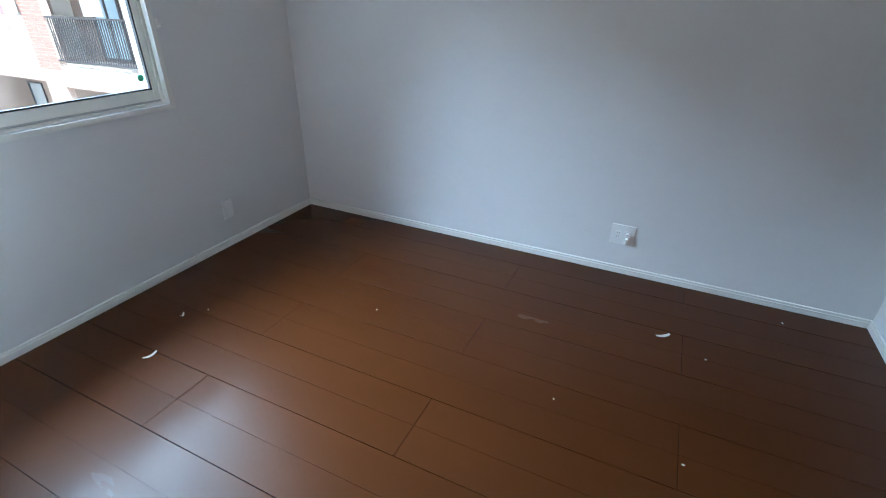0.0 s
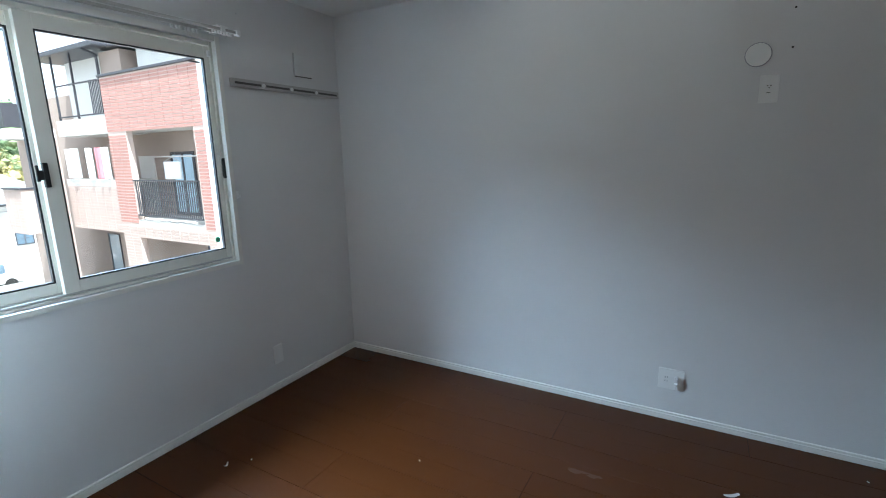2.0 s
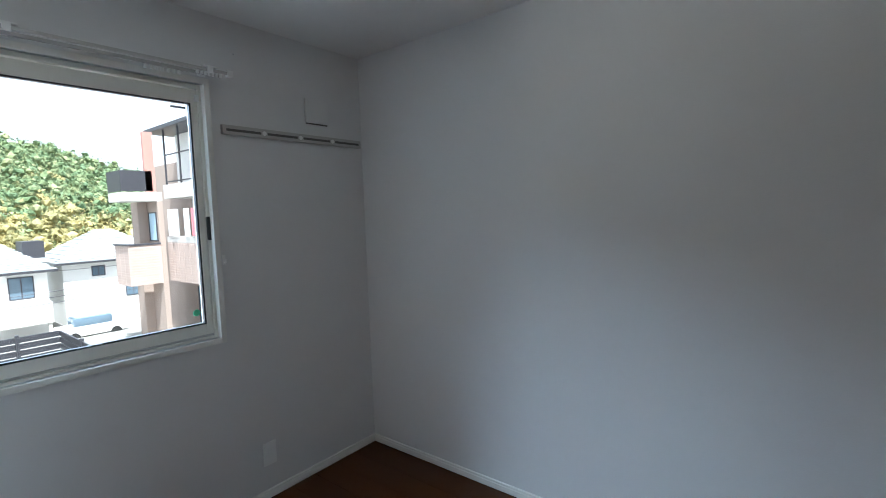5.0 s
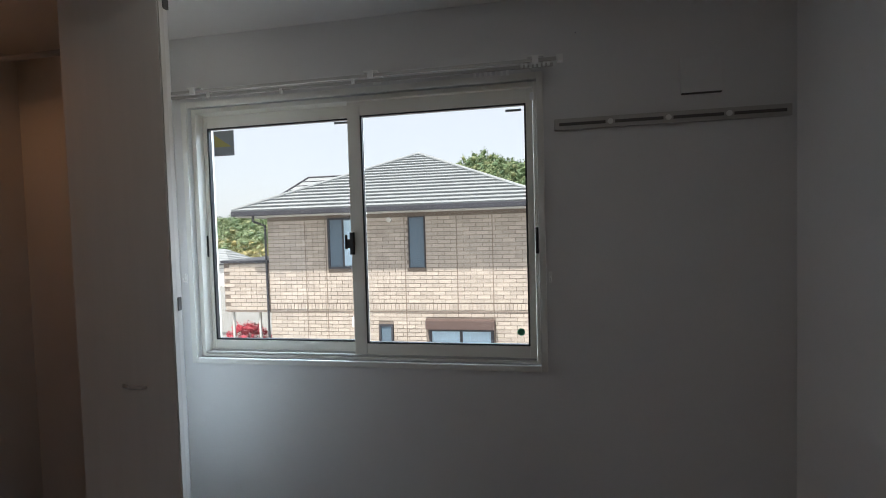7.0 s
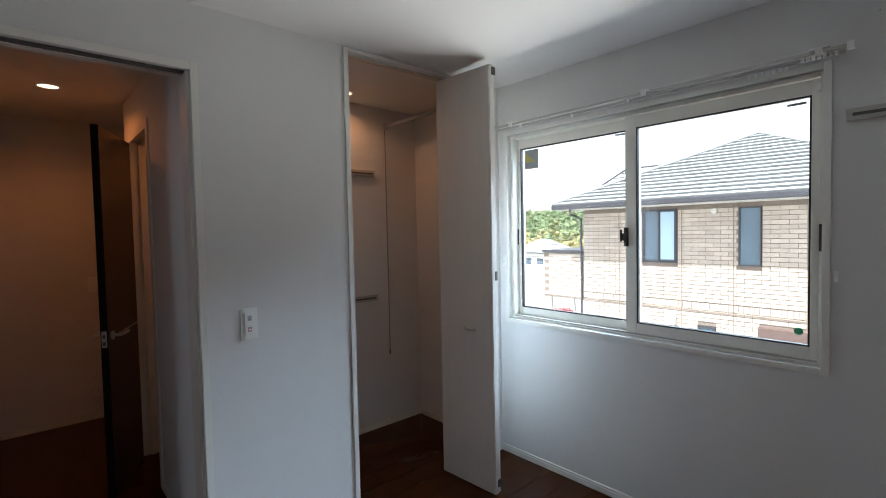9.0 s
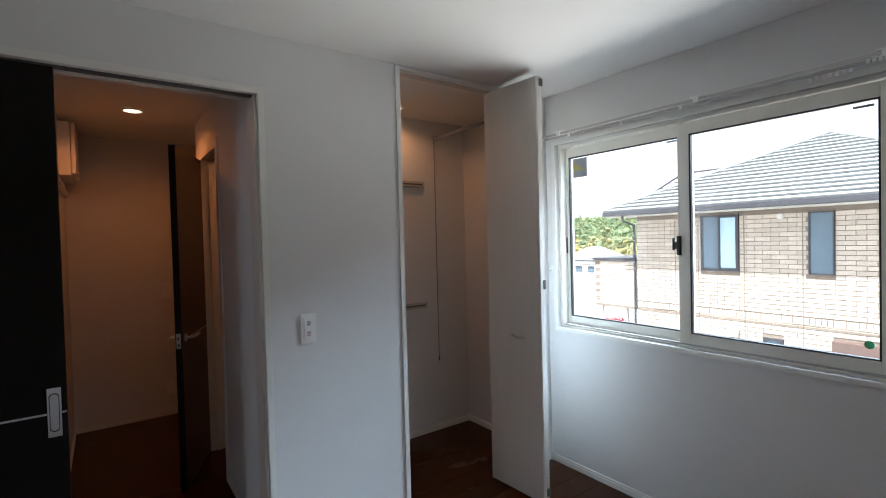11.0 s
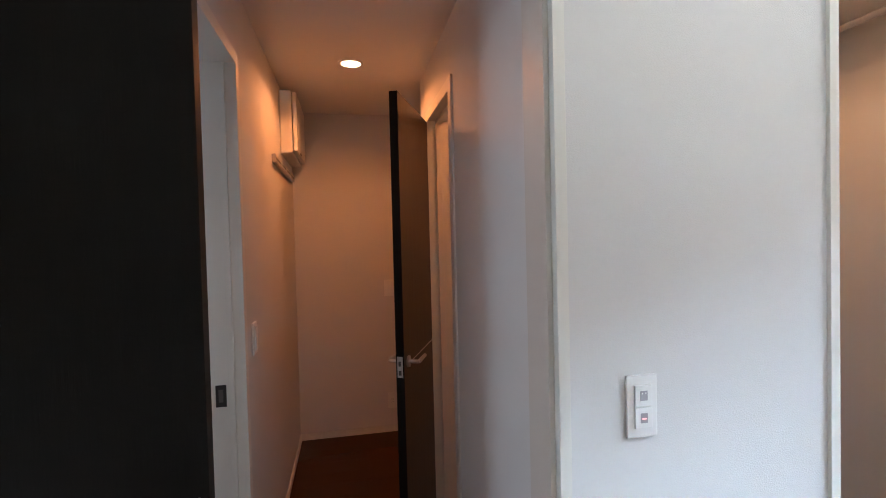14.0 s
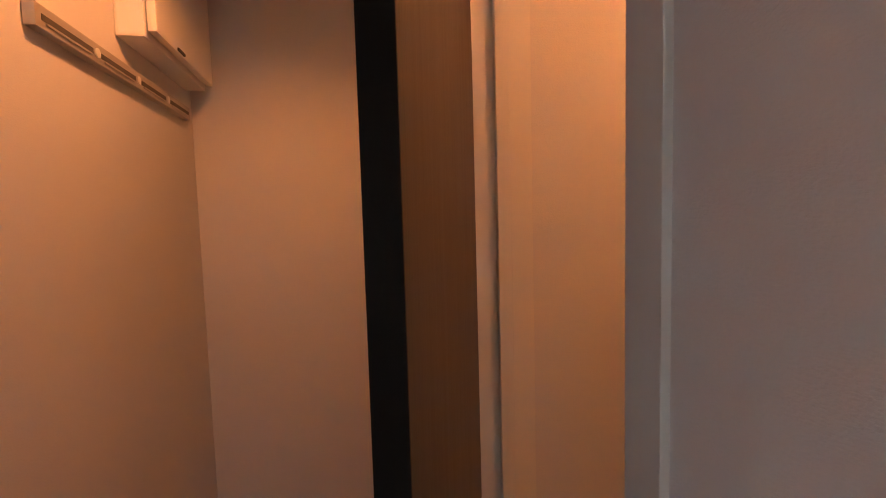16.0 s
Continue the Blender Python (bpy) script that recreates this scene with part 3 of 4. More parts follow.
# folding closet door, folded open at the side of the closet
fd = thing("folding_door", (XW + 0.1, -0.4, 0), "white folding closet door, folded open", "door")


def leaf(name, ax, ay, bx_, by, th, z0, z1, m, parent, label="", bev=0.004):
    d = Vector((bx_ - ax, by - ay, 0))
    L = d.length
    bm = B((0, L, -th / 2, th / 2, z0, z1), bevel=bev)
    bmesh.ops.transform(bm, matrix=Matrix.Translation((ax, ay, 0)) @ Matrix.Rotation(math.atan2(d.y, d.x), 4, "Z"), verts=bm.verts)
    return part(name, bm, m, parent, label)


leaf("front_leaf", -2.685, -0.478, -2.285, -0.455, 0.021, 0.012, 2.362, DOORWHITE, fd)
leaf("back_leaf", -2.665, -0.402, -2.285, -0.427, 0.021, 0.012, 2.362, DOORWHITE, fd)
part("edge_strip", B((-2.2845, -2.280, -0.462, -0.440, 0.012, 2.362), bevel=0.001), JAMB, fd)
part("hinge", B((-2.284, -2.274, -0.445, -0.420, 2.31, 2.35), (-2.284, -2.277, -0.441, -0.424, 1.20, 1.25), (-2.284, -2.274, -0.445, -0.420, 0.05, 0.09), bevel=0.002), SLOTGREY, fd, "dark metal hinge")
hy = -0.457
part("handle", tube([(-2.50, hy - 0.011, 0.925), (-2.49, hy - 0.026, 0.922), (-2.455, hy - 0.034, 0.919), (-2.415, hy - 0.026, 0.917), (-2.405, hy - 0.010, 0.917)], 0.0070, 10), METAL, fd, "curved metal pull handle", True)

# toilet door, standing open into the hall
td = thing("hinged_door", (-4.24, HN - 0.01, 0), "dark walnut hinged door, standing open", "door")
ex, ey = -3.715, -2.044
hx, hy2 = -4.240, -1.828
leaf("leaf", hx, hy2, ex, ey, 0.036, 0.010, 2.092, BROWNDOOR, td, bev=0.0015)
dv = Vector((ex - hx, ey - hy2, 0)).normalized()
nv = Vector((-dv.y, dv.x, 0))


def along(s, off, z):
    p = Vector((ex, ey, 0)) - dv * s + nv * off
    return (p.x, p.y, z)


def oriented(bm):
    a = math.atan2(dv.y, dv.x)
    bmesh.ops.transform(bm, matrix=Matrix.Translation((ex, ey, 0)) @ Matrix.Rotation(a, 4, "Z"), verts=bm.verts)
    return bm


part("edge_band", oriented(B((0.0002, 0.0016, -0.0178, 0.0178, 0.010, 2.091))), BLACKDOOR, td, "black edge band")
part("latch_plate", oriented(B((0.0016, 0.0035, -0.012, 0.012, 0.875, 0.965), bevel=0.0012)), METAL, td, "satin metal latch plate")
part("latch_bolt", oriented(B((0.003, 0.010, -0.005, 0.005, 0.925, 0.945), (0.003, 0.005, -0.006, 0.006, 0.885, 0.905), bevel=0.001)), SLOTGREY, td)
for sgn in (1, -1):
    part("rosette", tube([along(0.06, sgn * 0.018, 0.93), along(0.06, sgn * 0.027, 0.93)], 0.025, 20), METAL, td, "round metal rosette")
    part("lever", tube([along(0.06, sgn * 0.026, 0.93), along(0.06, sgn * 0.062, 0.93), along(0.066, sgn * 0.068, 0.93), along(0.175, sgn * 0.068, 0.93)], 0.0085, 10), METAL, td, "straight metal lever")
part("inlay", oriented(B((-0.56, -0.085, 0.0181, 0.0192, 0.914, 0.920))), METAL, td, "thin pale metal line")
part("hinge", B((hx - 0.012, hx + 0.012, hy2 + 0.004, hy2 + 0.016, 1.86, 1.95), (hx - 0.012, hx + 0.012, hy2 + 0.004, hy2 + 0.016, 0.2, 0.29), bevel=0.002), METAL, td)
sk = thing("strike_plate", (KX0, HS - 0.076, 0.93), "dark metal strike plate set in a white jamb", "strike plate")
part("plate", B((KX0 + 0.0004, KX0 + 0.0024, HS - 0.096, HS - 0.060, 0.888, 0.966), bevel=0.0008), BLACKP, sk)
part("recess", B((KX0 + 0.0024, KX0 + 0.0030, HS - 0.086, HS - 0.071, 0.905, 0.950)), SLOTGREY, sk)

# closet fittings
cl = thing("closet_rod", (-3.1, -0.28, 2.27), "metal clothes rod across the closet", "clothes rod")
part("rod", rod(bmesh.new(), (CX + 0.004, -0.28, 2.27), (XW - T - 0.004, -0.28, 2.27), 0.0125, 16), PANELGREY, cl, smooth=True)
for x in (CX + 0.004, XW - T - 0.004):
    part("flange", rod(bmesh.new(), (x - 0.003, -0.28, 2.27), (x + 0.003, -0.28, 2.27), 0.026, 20), METAL, cl)
ch = thing("pull_chain", (CX + 0.01, -0.295, 0.54), "thin beaded chain hanging in the closet", "chain")
bm = bmesh.new()
for i in range(58):
    z = 0.57 + i * 0.029
    rod(bm, (CX + 0.011, -0.295, z), (CX + 0.011, -0.295, z + 0.020), 0.003, 6)
part("chain", bm, SLOTGREY, ch)
part("end_knob", rod(bmesh.new(), (CX + 0.011, -0.295, 0.545), (CX + 0.011, -0.295, 0.572), 0.0055, 10), SLOTGREY, ch)

# kitchen seen through the hall
kc = thing("kitchen_counter", (-4.97, -4.9, 0), "dark kitchen base cabinet with a steel worktop", "kitchen counter")
part("cabinet", B((XE + 0.003, -4.66, -6.5, -4.075, 0.08, 0.82), bevel=0.003), DARKCAB, kc)
part("plinth", B((XE + 0.003, -4.70, -6.48, -4.09, 0.003, 0.08)), DARKCAB, kc)
part("worktop", B((XE + 0.003, -4.63, -6.52, -4.058, 0.821, 0.856), bevel=0.004), STEEL, kc, "stainless steel worktop")
part("hob", B((XE + 0.1, -4.72, -4.75, -4.15, 0.857, 0.868), bevel=0.003), BLACKP, kc, "black hob")
hd = thing("range_hood", (-4.97, -4.4, 1.7), "grey metal range hood on the kitchen wall", "range hood")
part("canopy", B((XE + 0.003, -4.69, -4.72, -4.062, 1.712, 1.775), bevel=0.004), STEEL, hd)
part("duct_box", B((XE + 0.005, -4.98, -4.70, -4.30, 1.776, 2.395), bevel=0.004), KPANEL, hd)
sm = thing("smoke_detector", (-4.44, -3.5, H), "round white smoke detector with a pull string", "smoke detector")
part("base", rod(bmesh.new(), (-4.44, -3.50, H - 0.0008), (-4.44, -3.50, H - 0.022), 0.052, 28), PLASTIC, sm, smooth=False)
part("head", rod(bmesh.new(), (-4.44, -3.50, H - 0.022), (-4.44, -3.50, H - 0.045), 0.044, 28, 0.034), PLASTIC, sm)
part("string", rod(bmesh.new(), (-4.41, -3.50, H - 0.30), (-4.41, -3.50, H - 0.03), 0.001, 6), PLASTIC, sm)
part("string_knob", rod(bmesh.new(), (-4.41, -3.50, H - 0.32), (-4.41, -3.50, H - 0.30), 0.003, 8), PLASTIC, sm)
struct("kitchen_wall_panel", B((XE + 0.0005, XE + 0.004, -6.9, -3.2, 0.05, 2.395)), KPANEL)

# scraps of wallpaper left on the floor
def scrap(x, y, l, w, turn, m, curl):
    bm = bmesh.new()
    k = 8
    top, bot = [], []
    for i in range(k + 1):
        u = i / k - 0.5
        z = 0.002 + curl * (1 - math.cos(u * 3)) + 0.001
        hwid = w * (1 - 1.4 * u * u) / 2
        top.append((bm.verts.new((u * l, hwid + 0.2 * l * u * u, z)), bm.verts.new((u * l, -hwid + 0.2 * l * u * u, z))))
        bot.append((bm.verts.new((u * l, hwid + 0.2 * l * u * u, z - 0.0012)), bm.verts.new((u * l, -hwid + 0.2 * l * u * u, z - 0.0012))))
    for i in range(k):
        bm.faces.new((top[i][0], top[i + 1][0], top[i + 1][1], top[i][1]))
        bm.faces.new((bot[i][1], bot[i + 1][1], bot[i + 1][0], bot[i][0]))
        for s in (0, 1):
            bm.faces.new((top[i][s], bot[i][s], bot[i + 1][s], top[i + 1][s]))
    for e in (0, k):
        bm.faces.new((top[e][0], top[e][1], bot[e][1], bot[e][0]))
    ob = new("paper_scrap", mesh("paper_scrap", bm, m))
    ob.matrix_basis = pose(x, y, 0, 0, 0, turn)
    tagged(ob, "small curled off-white paper scrap on the floor", "paper scrap", "paper scraps")


for a in [(-1.419, -0.379, 0.030, 0.010, 20, 0.010), (-1.682, -0.508, 0.060, 0.013, -10, 0.008), (-0.523, -2.521, 0.070, 0.016, -55, 0.004), (-1.33, -0.45, 0.007, 0.005, 0, 0.002),
          (-0.95, -1.20, 0.008, 0.005, 40, 0.002), (-1.15, -2.15, 0.008, 0.005, 10, 0.002), (-0.62, -2.70, 0.010, 0.006, 70, 0.002), (-0.15, -3.05, 0.012, 0.006, 30, 0.002), (-1.25, -2.62, 0.010, 0.006, 80, 0.002)]:
    scrap(*a[:5], JAMB, a[5])


# ---- outdoors ----
def gz(x, y):
    """Height of the ground: level by the houses, falling to the valley road, rising to the wooded hill."""
    z = -3.0
    if y > 11:
        z -= 3.4 * min(1.0, (y - 11) / 29)
    if y > 62:
        z += (crest(x * 110 / max(y, 1)) - 4.0 + 6.4) * min(1.0, (y - 62) / 48) ** 0.9
    return z


CREST = ((-400, 10), (-82, 8.0), (-60, 8.0), (-34, 13), (-20, 17.8), (-12, 21.6), (-4, 18.8), (3, 20.2), (12, 18.3), (20, 18.8), (30, 15.0), (48, 11), (400, 10))


def crest(x):
    for (x0, z0), (x1, z1) in zip(CREST, CREST[1:]):
        if x <= x1:
            return z0 + (z1 - z0) * (x - x0) / (x1 - x0)
    return 10.0


bm = bmesh.new()
xs = [-1500, -600, -300, -200] + list(range(-140, 141, 7)) + [200, 300, 600, 1500]
ys = [-1500, -400, -60, -8, 0.2, 6, 11] + list(range(16, 150, 6)) + [200, 400, 1500]
grid = [[bm.verts.new((x, y, gz(x, min(y, 112)))) for y in ys] for x in xs]
for i in range(len(xs) - 1):
    for j in range(len(ys) - 1):
        bm.faces.new((grid[i][j], grid[i + 1][j], grid[i + 1][j + 1], grid[i][j + 1]))
struct("ground", bm, GROUND, "pale sunlit ground falling away to the valley")
# the lower storey and outer shell of the house that holds the room
struct("wall_lower_storey", B((-6.0, 0.15, -7.1, 0.15, -3.2, -0.151)), WHITEWALL)
struct("roof_slab", B((-6.2, 0.25, -7.3, 0.2, H + 0.121, H + 0.4)), DARKTRIM)
struct("wall_outer_west", B((-6.0, -5.4, -7.1, 0.15, -0.15, H)), WHITEWALL)


def window_unit(parent, x0, x1, z0, z1, y, frame_m=DARKTRIM, pane_m=WINBLUE, mid=False, fw=0.06, ax="y"):
    """A framed window on a wall whose face is at y and looks to -y (ax='y'), or at x and looks to -x (ax='x')."""
    def bb(a0, a1, d0, d1, c0, c1):
        return (a0, a1, y + d0, y + d1, c0, c1) if ax == "y" else (y + d0, y + d1, a0, a1, c0, c1)
    boxes = [bb(x0, x0 + fw, -0.05, 0.02, z0, z1), bb(x1 - fw, x1, -0.05, 0.02, z0, z1), bb(x0 + fw, x1 - fw, -0.049, 0.019, z0, z0 + fw), bb(x0 + fw, x1 - fw, -0.049, 0.019, z1 - fw, z1)]
    if mid:
        xm = (x0 + x1) / 2
        boxes.append(bb(xm - fw / 2, xm + fw / 2, -0.04, 0.018, z0 + fw, z1 - fw))
    w = part("window", B(*boxes), frame_m, parent)
    part("pane", B(bb(x0 + fw, x1 - fw, -0.02, 0.01, z0 + fw, z1 - fw)), pane_m, w)
    return w


# neighbour's brick house
HY, HX0, HX1, EZ = 10.97, -8.75, -0.94, 2.02
nh = thing("brick_house", (-4.8, 14, -3.1), "two-storey beige brick house with a grey hipped roof", "house")
wall_p = part("wall", B((HX0, HX1, HY, 17.2, -3.4, EZ)), MORTAR, nh)
part("annex_wall", B((-10.3, HX0, HY + 0.02, 15.0, -0.80, 0.66)), MORTAR, nh)
part("annex_cap", B((-10.36, HX0 - 0.002, HY - 0.05, 15.06, 0.66, 0.74), bevel=0.01), DARKTRIM, nh)
for x in (-10.1, -9.2):
    part("annex_post", B((x - 0.03, x + 0.03, HY + 0.1, HY + 0.16, -3.3, -0.80)), CONC, nh)
part("soffit", B((-9.38, -0.34, 10.34, 17.8, EZ, EZ + 0.05)), CONC, nh)
part("gutter", B((-9.45, -0.27, 10.22, 10.34, EZ + 0.03, EZ + 0.17), (-0.34, -0.22, 10.34, 17.8, EZ + 0.03, EZ + 0.17), (-9.50, -9.38, 10.34, 17.8, EZ + 0.03, EZ + 0.17), bevel=0.02), DARKTRIM, nh)
for x in (HX1 + 0.06, HX0 - 0.05):
    part("downpipe", tube([(x, 10.30, EZ + 0.03), (x, 10.30, EZ - 0.12), (x, HY - 0.06, EZ - 0.25), (x, HY - 0.06, -3.3)], 0.035, 8), DARKTRIM, nh)
# roof in stepped courses of tiles
apex, n = Vector((-4.75, 14.1, 4.15)), 17
cor = [Vector((-9.43, 10.25, EZ + 0.16)), Vector((-0.29, 10.25, EZ + 0.16)), Vector((-0.29, 17.9, EZ + 0.16)), Vector((-9.43, 17.9, EZ + 0.16))]
roof = part("roof", B((-9.3, -0.4, 10.4, 17.7, EZ + 0.06, EZ + 0.15)), ROOFT, nh, "grey slate roof in courses")
for f in range(4):
    a, b = cor[f], cor[(f + 1) % 4]
    nrm = (b - a).cross(apex - a).normalized()
    if nrm.z < 0:
        nrm = -nrm
    for i in range(n):
        # courses stop short, leaving a dark strip in place of each lap's shadow
        t0, t1 = i / n, min(1.0, (i + 0.90) / n)
        p = [a.lerp(apex, t0), b.lerp(apex, t0), b.lerp(apex, t1), a.lerp(apex, t1)]
        bm = bmesh.new()
        lo = [bm.verts.new(v - nrm * 0.02) for v in p]
        hi = [bm.verts.new(p[0] + nrm * 0.055), bm.verts.new(p[1] + nrm * 0.055), bm.verts.new(p[2] + nrm * 0.008), bm.verts.new(p[3] + nrm * 0.008)]
        for k in range(4):
            bm.faces.new((lo[k], lo[(k + 1) % 4], hi[(k + 1) % 4], hi[k]))
        bm.faces.new(hi), bm.faces.new(lo[::-1])
        part("tile_course", bm, ROOFT, roof)
# dark sheet under the courses, added so the strips between them read as shade
bm = bmesh.new()
uv = [bm.verts.new(c - Vector((0, 0, 0.012))) for c in cor] + [bm.verts.new(apex - Vector((0, 0, 0.012)))]
for i in range(4):
    bm.faces.new((uv[i], uv[(i + 1) % 4], uv[4]))
bm.faces.new(uv[3::-1])
part("underlay", bm, DARKTRIM, roof)
for c in cor:
    part("hip_ridge", tube([c + Vector((0, 0, 0.05)), apex + Vector((0, 0, 0.05))], 0.05, 8), ROOFT, roof)
sub = [Vector(v) for v in ((-11.4, 14.2, 2.3), (-6.6, 14.2, 2.3), (-6.6, 19, 2.3), (-11.4, 19, 2.3))]
bm = bmesh.new()
sv = [bm.verts.new(v) for v in sub] + [bm.verts.new((-10.1, 16.5, 3.85)), bm.verts.new((-8.2, 16.5, 3.85))]
for f in ((0, 1, 5, 4), (1, 2, 5), (2, 3, 4, 5), (3, 0, 4), (3, 2, 1, 0)):
    bm.faces.new([sv[i] for i in f])
part("rear_roof", bm, ROOFT, nh)
rr0, rr1 = Vector((-10.1, 16.5, 3.87)), Vector((-8.2, 16.5, 3.87))
for p, q in ((rr0, rr1), (sub[0], rr0), (sub[1], rr1)):
    part("rear_ridge", tube([p, q], 0.04, 8), DARKTRIM, nh)
for k in range(1, 8):
    t = k / 8
    part("rear_course", tube([sub[0].lerp(rr0, t), sub[1].lerp(rr1, t)], 0.02, 6), DARKTRIM, nh)
w1 = window_unit(nh, -6.82, -5.87, 0.45, 1.94, HY, mid=True)
part("curtain", B((-6.34, -5.95, HY - 0.03, HY - 0.024, 0.54, 1.86)), CURTAIN, w1)
window_unit(nh, -4.38, -3.90, 0.44, 1.90, HY, fw=0.03)
window_unit(nh, -5.33, -4.91, -2.3, -1.18, HY)
w4 = window_unit(nh, -3.85, -2.02, -3.0, -1.28, HY, mid=True, fw=0.08, pane_m=CURTAIN)
part("shutter_box", B((-3.92, -1.98, HY - 0.22, HY - 0.002, -1.28, -1.02), bevel=0.02), mat("brown_aluminium", (0.12, 0.08, 0.07), 0.5), nh, "brown shutter box")
part("meter_box", B((-6.1, -5.9, HY - 0.16, HY - 0.002, -1.25, -0.95), bevel=0.01), PLASTIC, nh, "pale grey meter box")
part("eave_vent", rod(bmesh.new(), (-4.93, HY - 0.1, 1.83), (-4.93, HY - 0.01, 1.83), 0.07, 14), CONC, nh)
part("string_course", B((HX0, HX1, HY - 0.025, HY - 0.0005, -0.825, -0.795), (-10.3, HX0, HY - 0.01, HY + 0.019, -0.85, -0.80)), MORTAR, nh)
for x in (-7.55, -6.9, -5.75, -4.5, -3.0, -2.0):
    part("panel_joint", B((x - 0.012, x + 0.012, HY - 0.018, HY - 0.0005, -3.2, 1.99)), mat("joint_sealant", (0.24, 0.19, 0.15), 0.8), nh)

# bricks of the wall: the nearest as pieces, the others joined
openings = [(-6.84, -5.85, 0.43, 1.96), (-4.40, -3.88, 0.42, 1.92), (-5.35, -4.89, -2.32, -1.16), (-3.94, -1.96, -3.05, -1.0)]
BW, BH, GAP = 0.36, 0.112, 0.016
brick_me = mesh("brick", B((0, BW - GAP, -0.014, 0.004, 0, BH - GAP)), BRICK)
half_me = mesh("brick", B((0, BW / 2 - GAP, -0.014, 0.004, 0, BH - GAP)), BRICK)
soldier_me = mesh("brick", B((0, BH - GAP, -0.014, 0.004, 0, 0.20)), BRICK)
rest = bmesh.new()
count = 0
placed = []
z, row = -3.2, 0
while z < 1.98:
    if -0.80 < z < -0.56:
        z = -0.555
        continue
    x = HX0 + 0.005 - (BW / 2 if row % 2 else 0)
    while x < HX1 - 0.02:
        x0, x1 = max(x, HX0 + 0.005), min(x + BW - GAP, HX1 - 0.004)
        spans = [(x0, x1)] if z + BH < 2.02 else []
        for a, b, c, d in openings:
            if c < z + BH and z < d:
                spans = [s for p, q in spans for s in ((p, min(q, a)), (max(p, b), q)) if s[1] - s[0] > 0.03]
        placed += [(p, q, z) for p, q in spans if q - p > 0.03]
        x += BW
    z += BH
    row += 1
for x0, x1, z in placed:
    if x1 - x0 > BW - GAP - 0.002 and count < 300 and -1.7 < z < 1.2 and x0 > -7.0:
        ob = new("brick", brick_me)
        ob.parent, ob.matrix_parent_inverse = wall_p, Matrix.Translation(-Vector((-4.8, 14, -3.1)))
        ob.location = (x0, HY, z)
        count += 1
    else:
        cube(rest, x0, x1, HY - 0.014, HY + 0.004, z, z + BH - GAP)
for i in range(int((HX1 - HX0) / BH)):
    x = HX0 + 0.01 + i * BH
    cube(rest, x, x + BH - GAP, HY - 0.014, HY + 0.004, -0.785, -0.59)
for r in range(12):
    for i in range(4):
        x0 = -10.28 + i * BW + (BW / 2 if r % 2 else 0)
        cube(rest, x0, min(x0 + BW - GAP, HX0 - 0.06), HY + 0.006, HY + 0.024, -0.78 + r * 0.118, -0.78 + r * 0.118 + 0.10)
tagged(part("brick_courses", rest, BRICKI, wall_p), kind="stuff")

# three-storey apartment building
AX = 8.0
ap = thing("apartment_building", (11, 17, -4.5), "three-storey red brick apartment block with balconies", "apartment building")
part("wall", B((AX + 1.6, 18, 9, 30, -6, 4.7)), SHADEBROWN, ap)
RED = [(9.0, 19.6, 2.58, 4.75), (18.25, 19.6, -1.15, 2.58), (12.6, 13.85, -1.15, 2.58), (9.0, 9.8, -1.15, 2.58)]
PALE = [(9.0, 19.6, -1.75, -1.15), (18.35, 19.6, -6, -1.75), (12.6, 13.7, -6, -1.75)]
bm = B(*[(AX, AX + 0.25, y0, y1, z0, z1) for y0, y1, z0, z1 in RED + PALE])
facade = part("facade", bm, REDMORTAR, ap)
for pieces, m in ((RED, REDBRICK), (PALE, PALETILE)):
    bm = bmesh.new()
    for y0, y1, z0, z1 in pieces:
        z, r = z0 + 0.01, 0
        while z + 0.1 < z1:
            y = y0 + 0.01
            while y + 0.1 < y1:
                cube(bm, AX - 0.014, AX + 0.002, y, min(y + 0.57, y1 - 0.005), z, z + 0.088)
                y += 0.59
            z += 0.125
            r += 1
    tagged(part("tile_courses", bm, m, facade), kind="stuff")
part("parapet_cap", B((AX - 0.08, AX + 0.35, 9.0, 19.68, 4.75, 4.85), bevel=0.02), DARKTRIM, ap)
part("slab", B((AX + 0.02, AX + 1.6, 9.0, 19.6, 2.60, 2.75), (AX + 0.02, AX + 1.6, 9.0, 19.6, -1.3, -1.0)), CONC, ap)
for y0, y1 in ((13.85, 18.25), (9.8, 12.6)):
    rl = part("balcony_rail", B((AX - 0.02, AX + 0.04, y0, y1, 0.60, 0.66), (AX - 0.02, AX + 0.04, y0, y1, -0.82, -0.77)), DARKTRIM, ap)
    k = int((y1 - y0) / 0.13)
    for i in range(k):
        y = y0 + 0.06 + i * 0.13
        part("baluster", B((AX - 0.008, AX + 0.018, y, y + 0.035, -0.77, 0.60)), DARKTRIM, rl)
    window_unit(ap, y0 + 2.55, y0 + 4.2, -0.95, 1.75, AX + 1.6, mid=True, fw=0.12, pane_m=CURTAIN, ax="x")
part("panel_door", B((AX + 1.55, AX + 1.6, 19.3, 20.5, -0.95, 1.6), bevel=0.01), CONC, ap)
part("drying_pole", rod(bmesh.new(), (AX + 0.7, 13.9, 1.55), (AX + 0.7, 17.8, 1.55), 0.03, 8), METAL, ap)
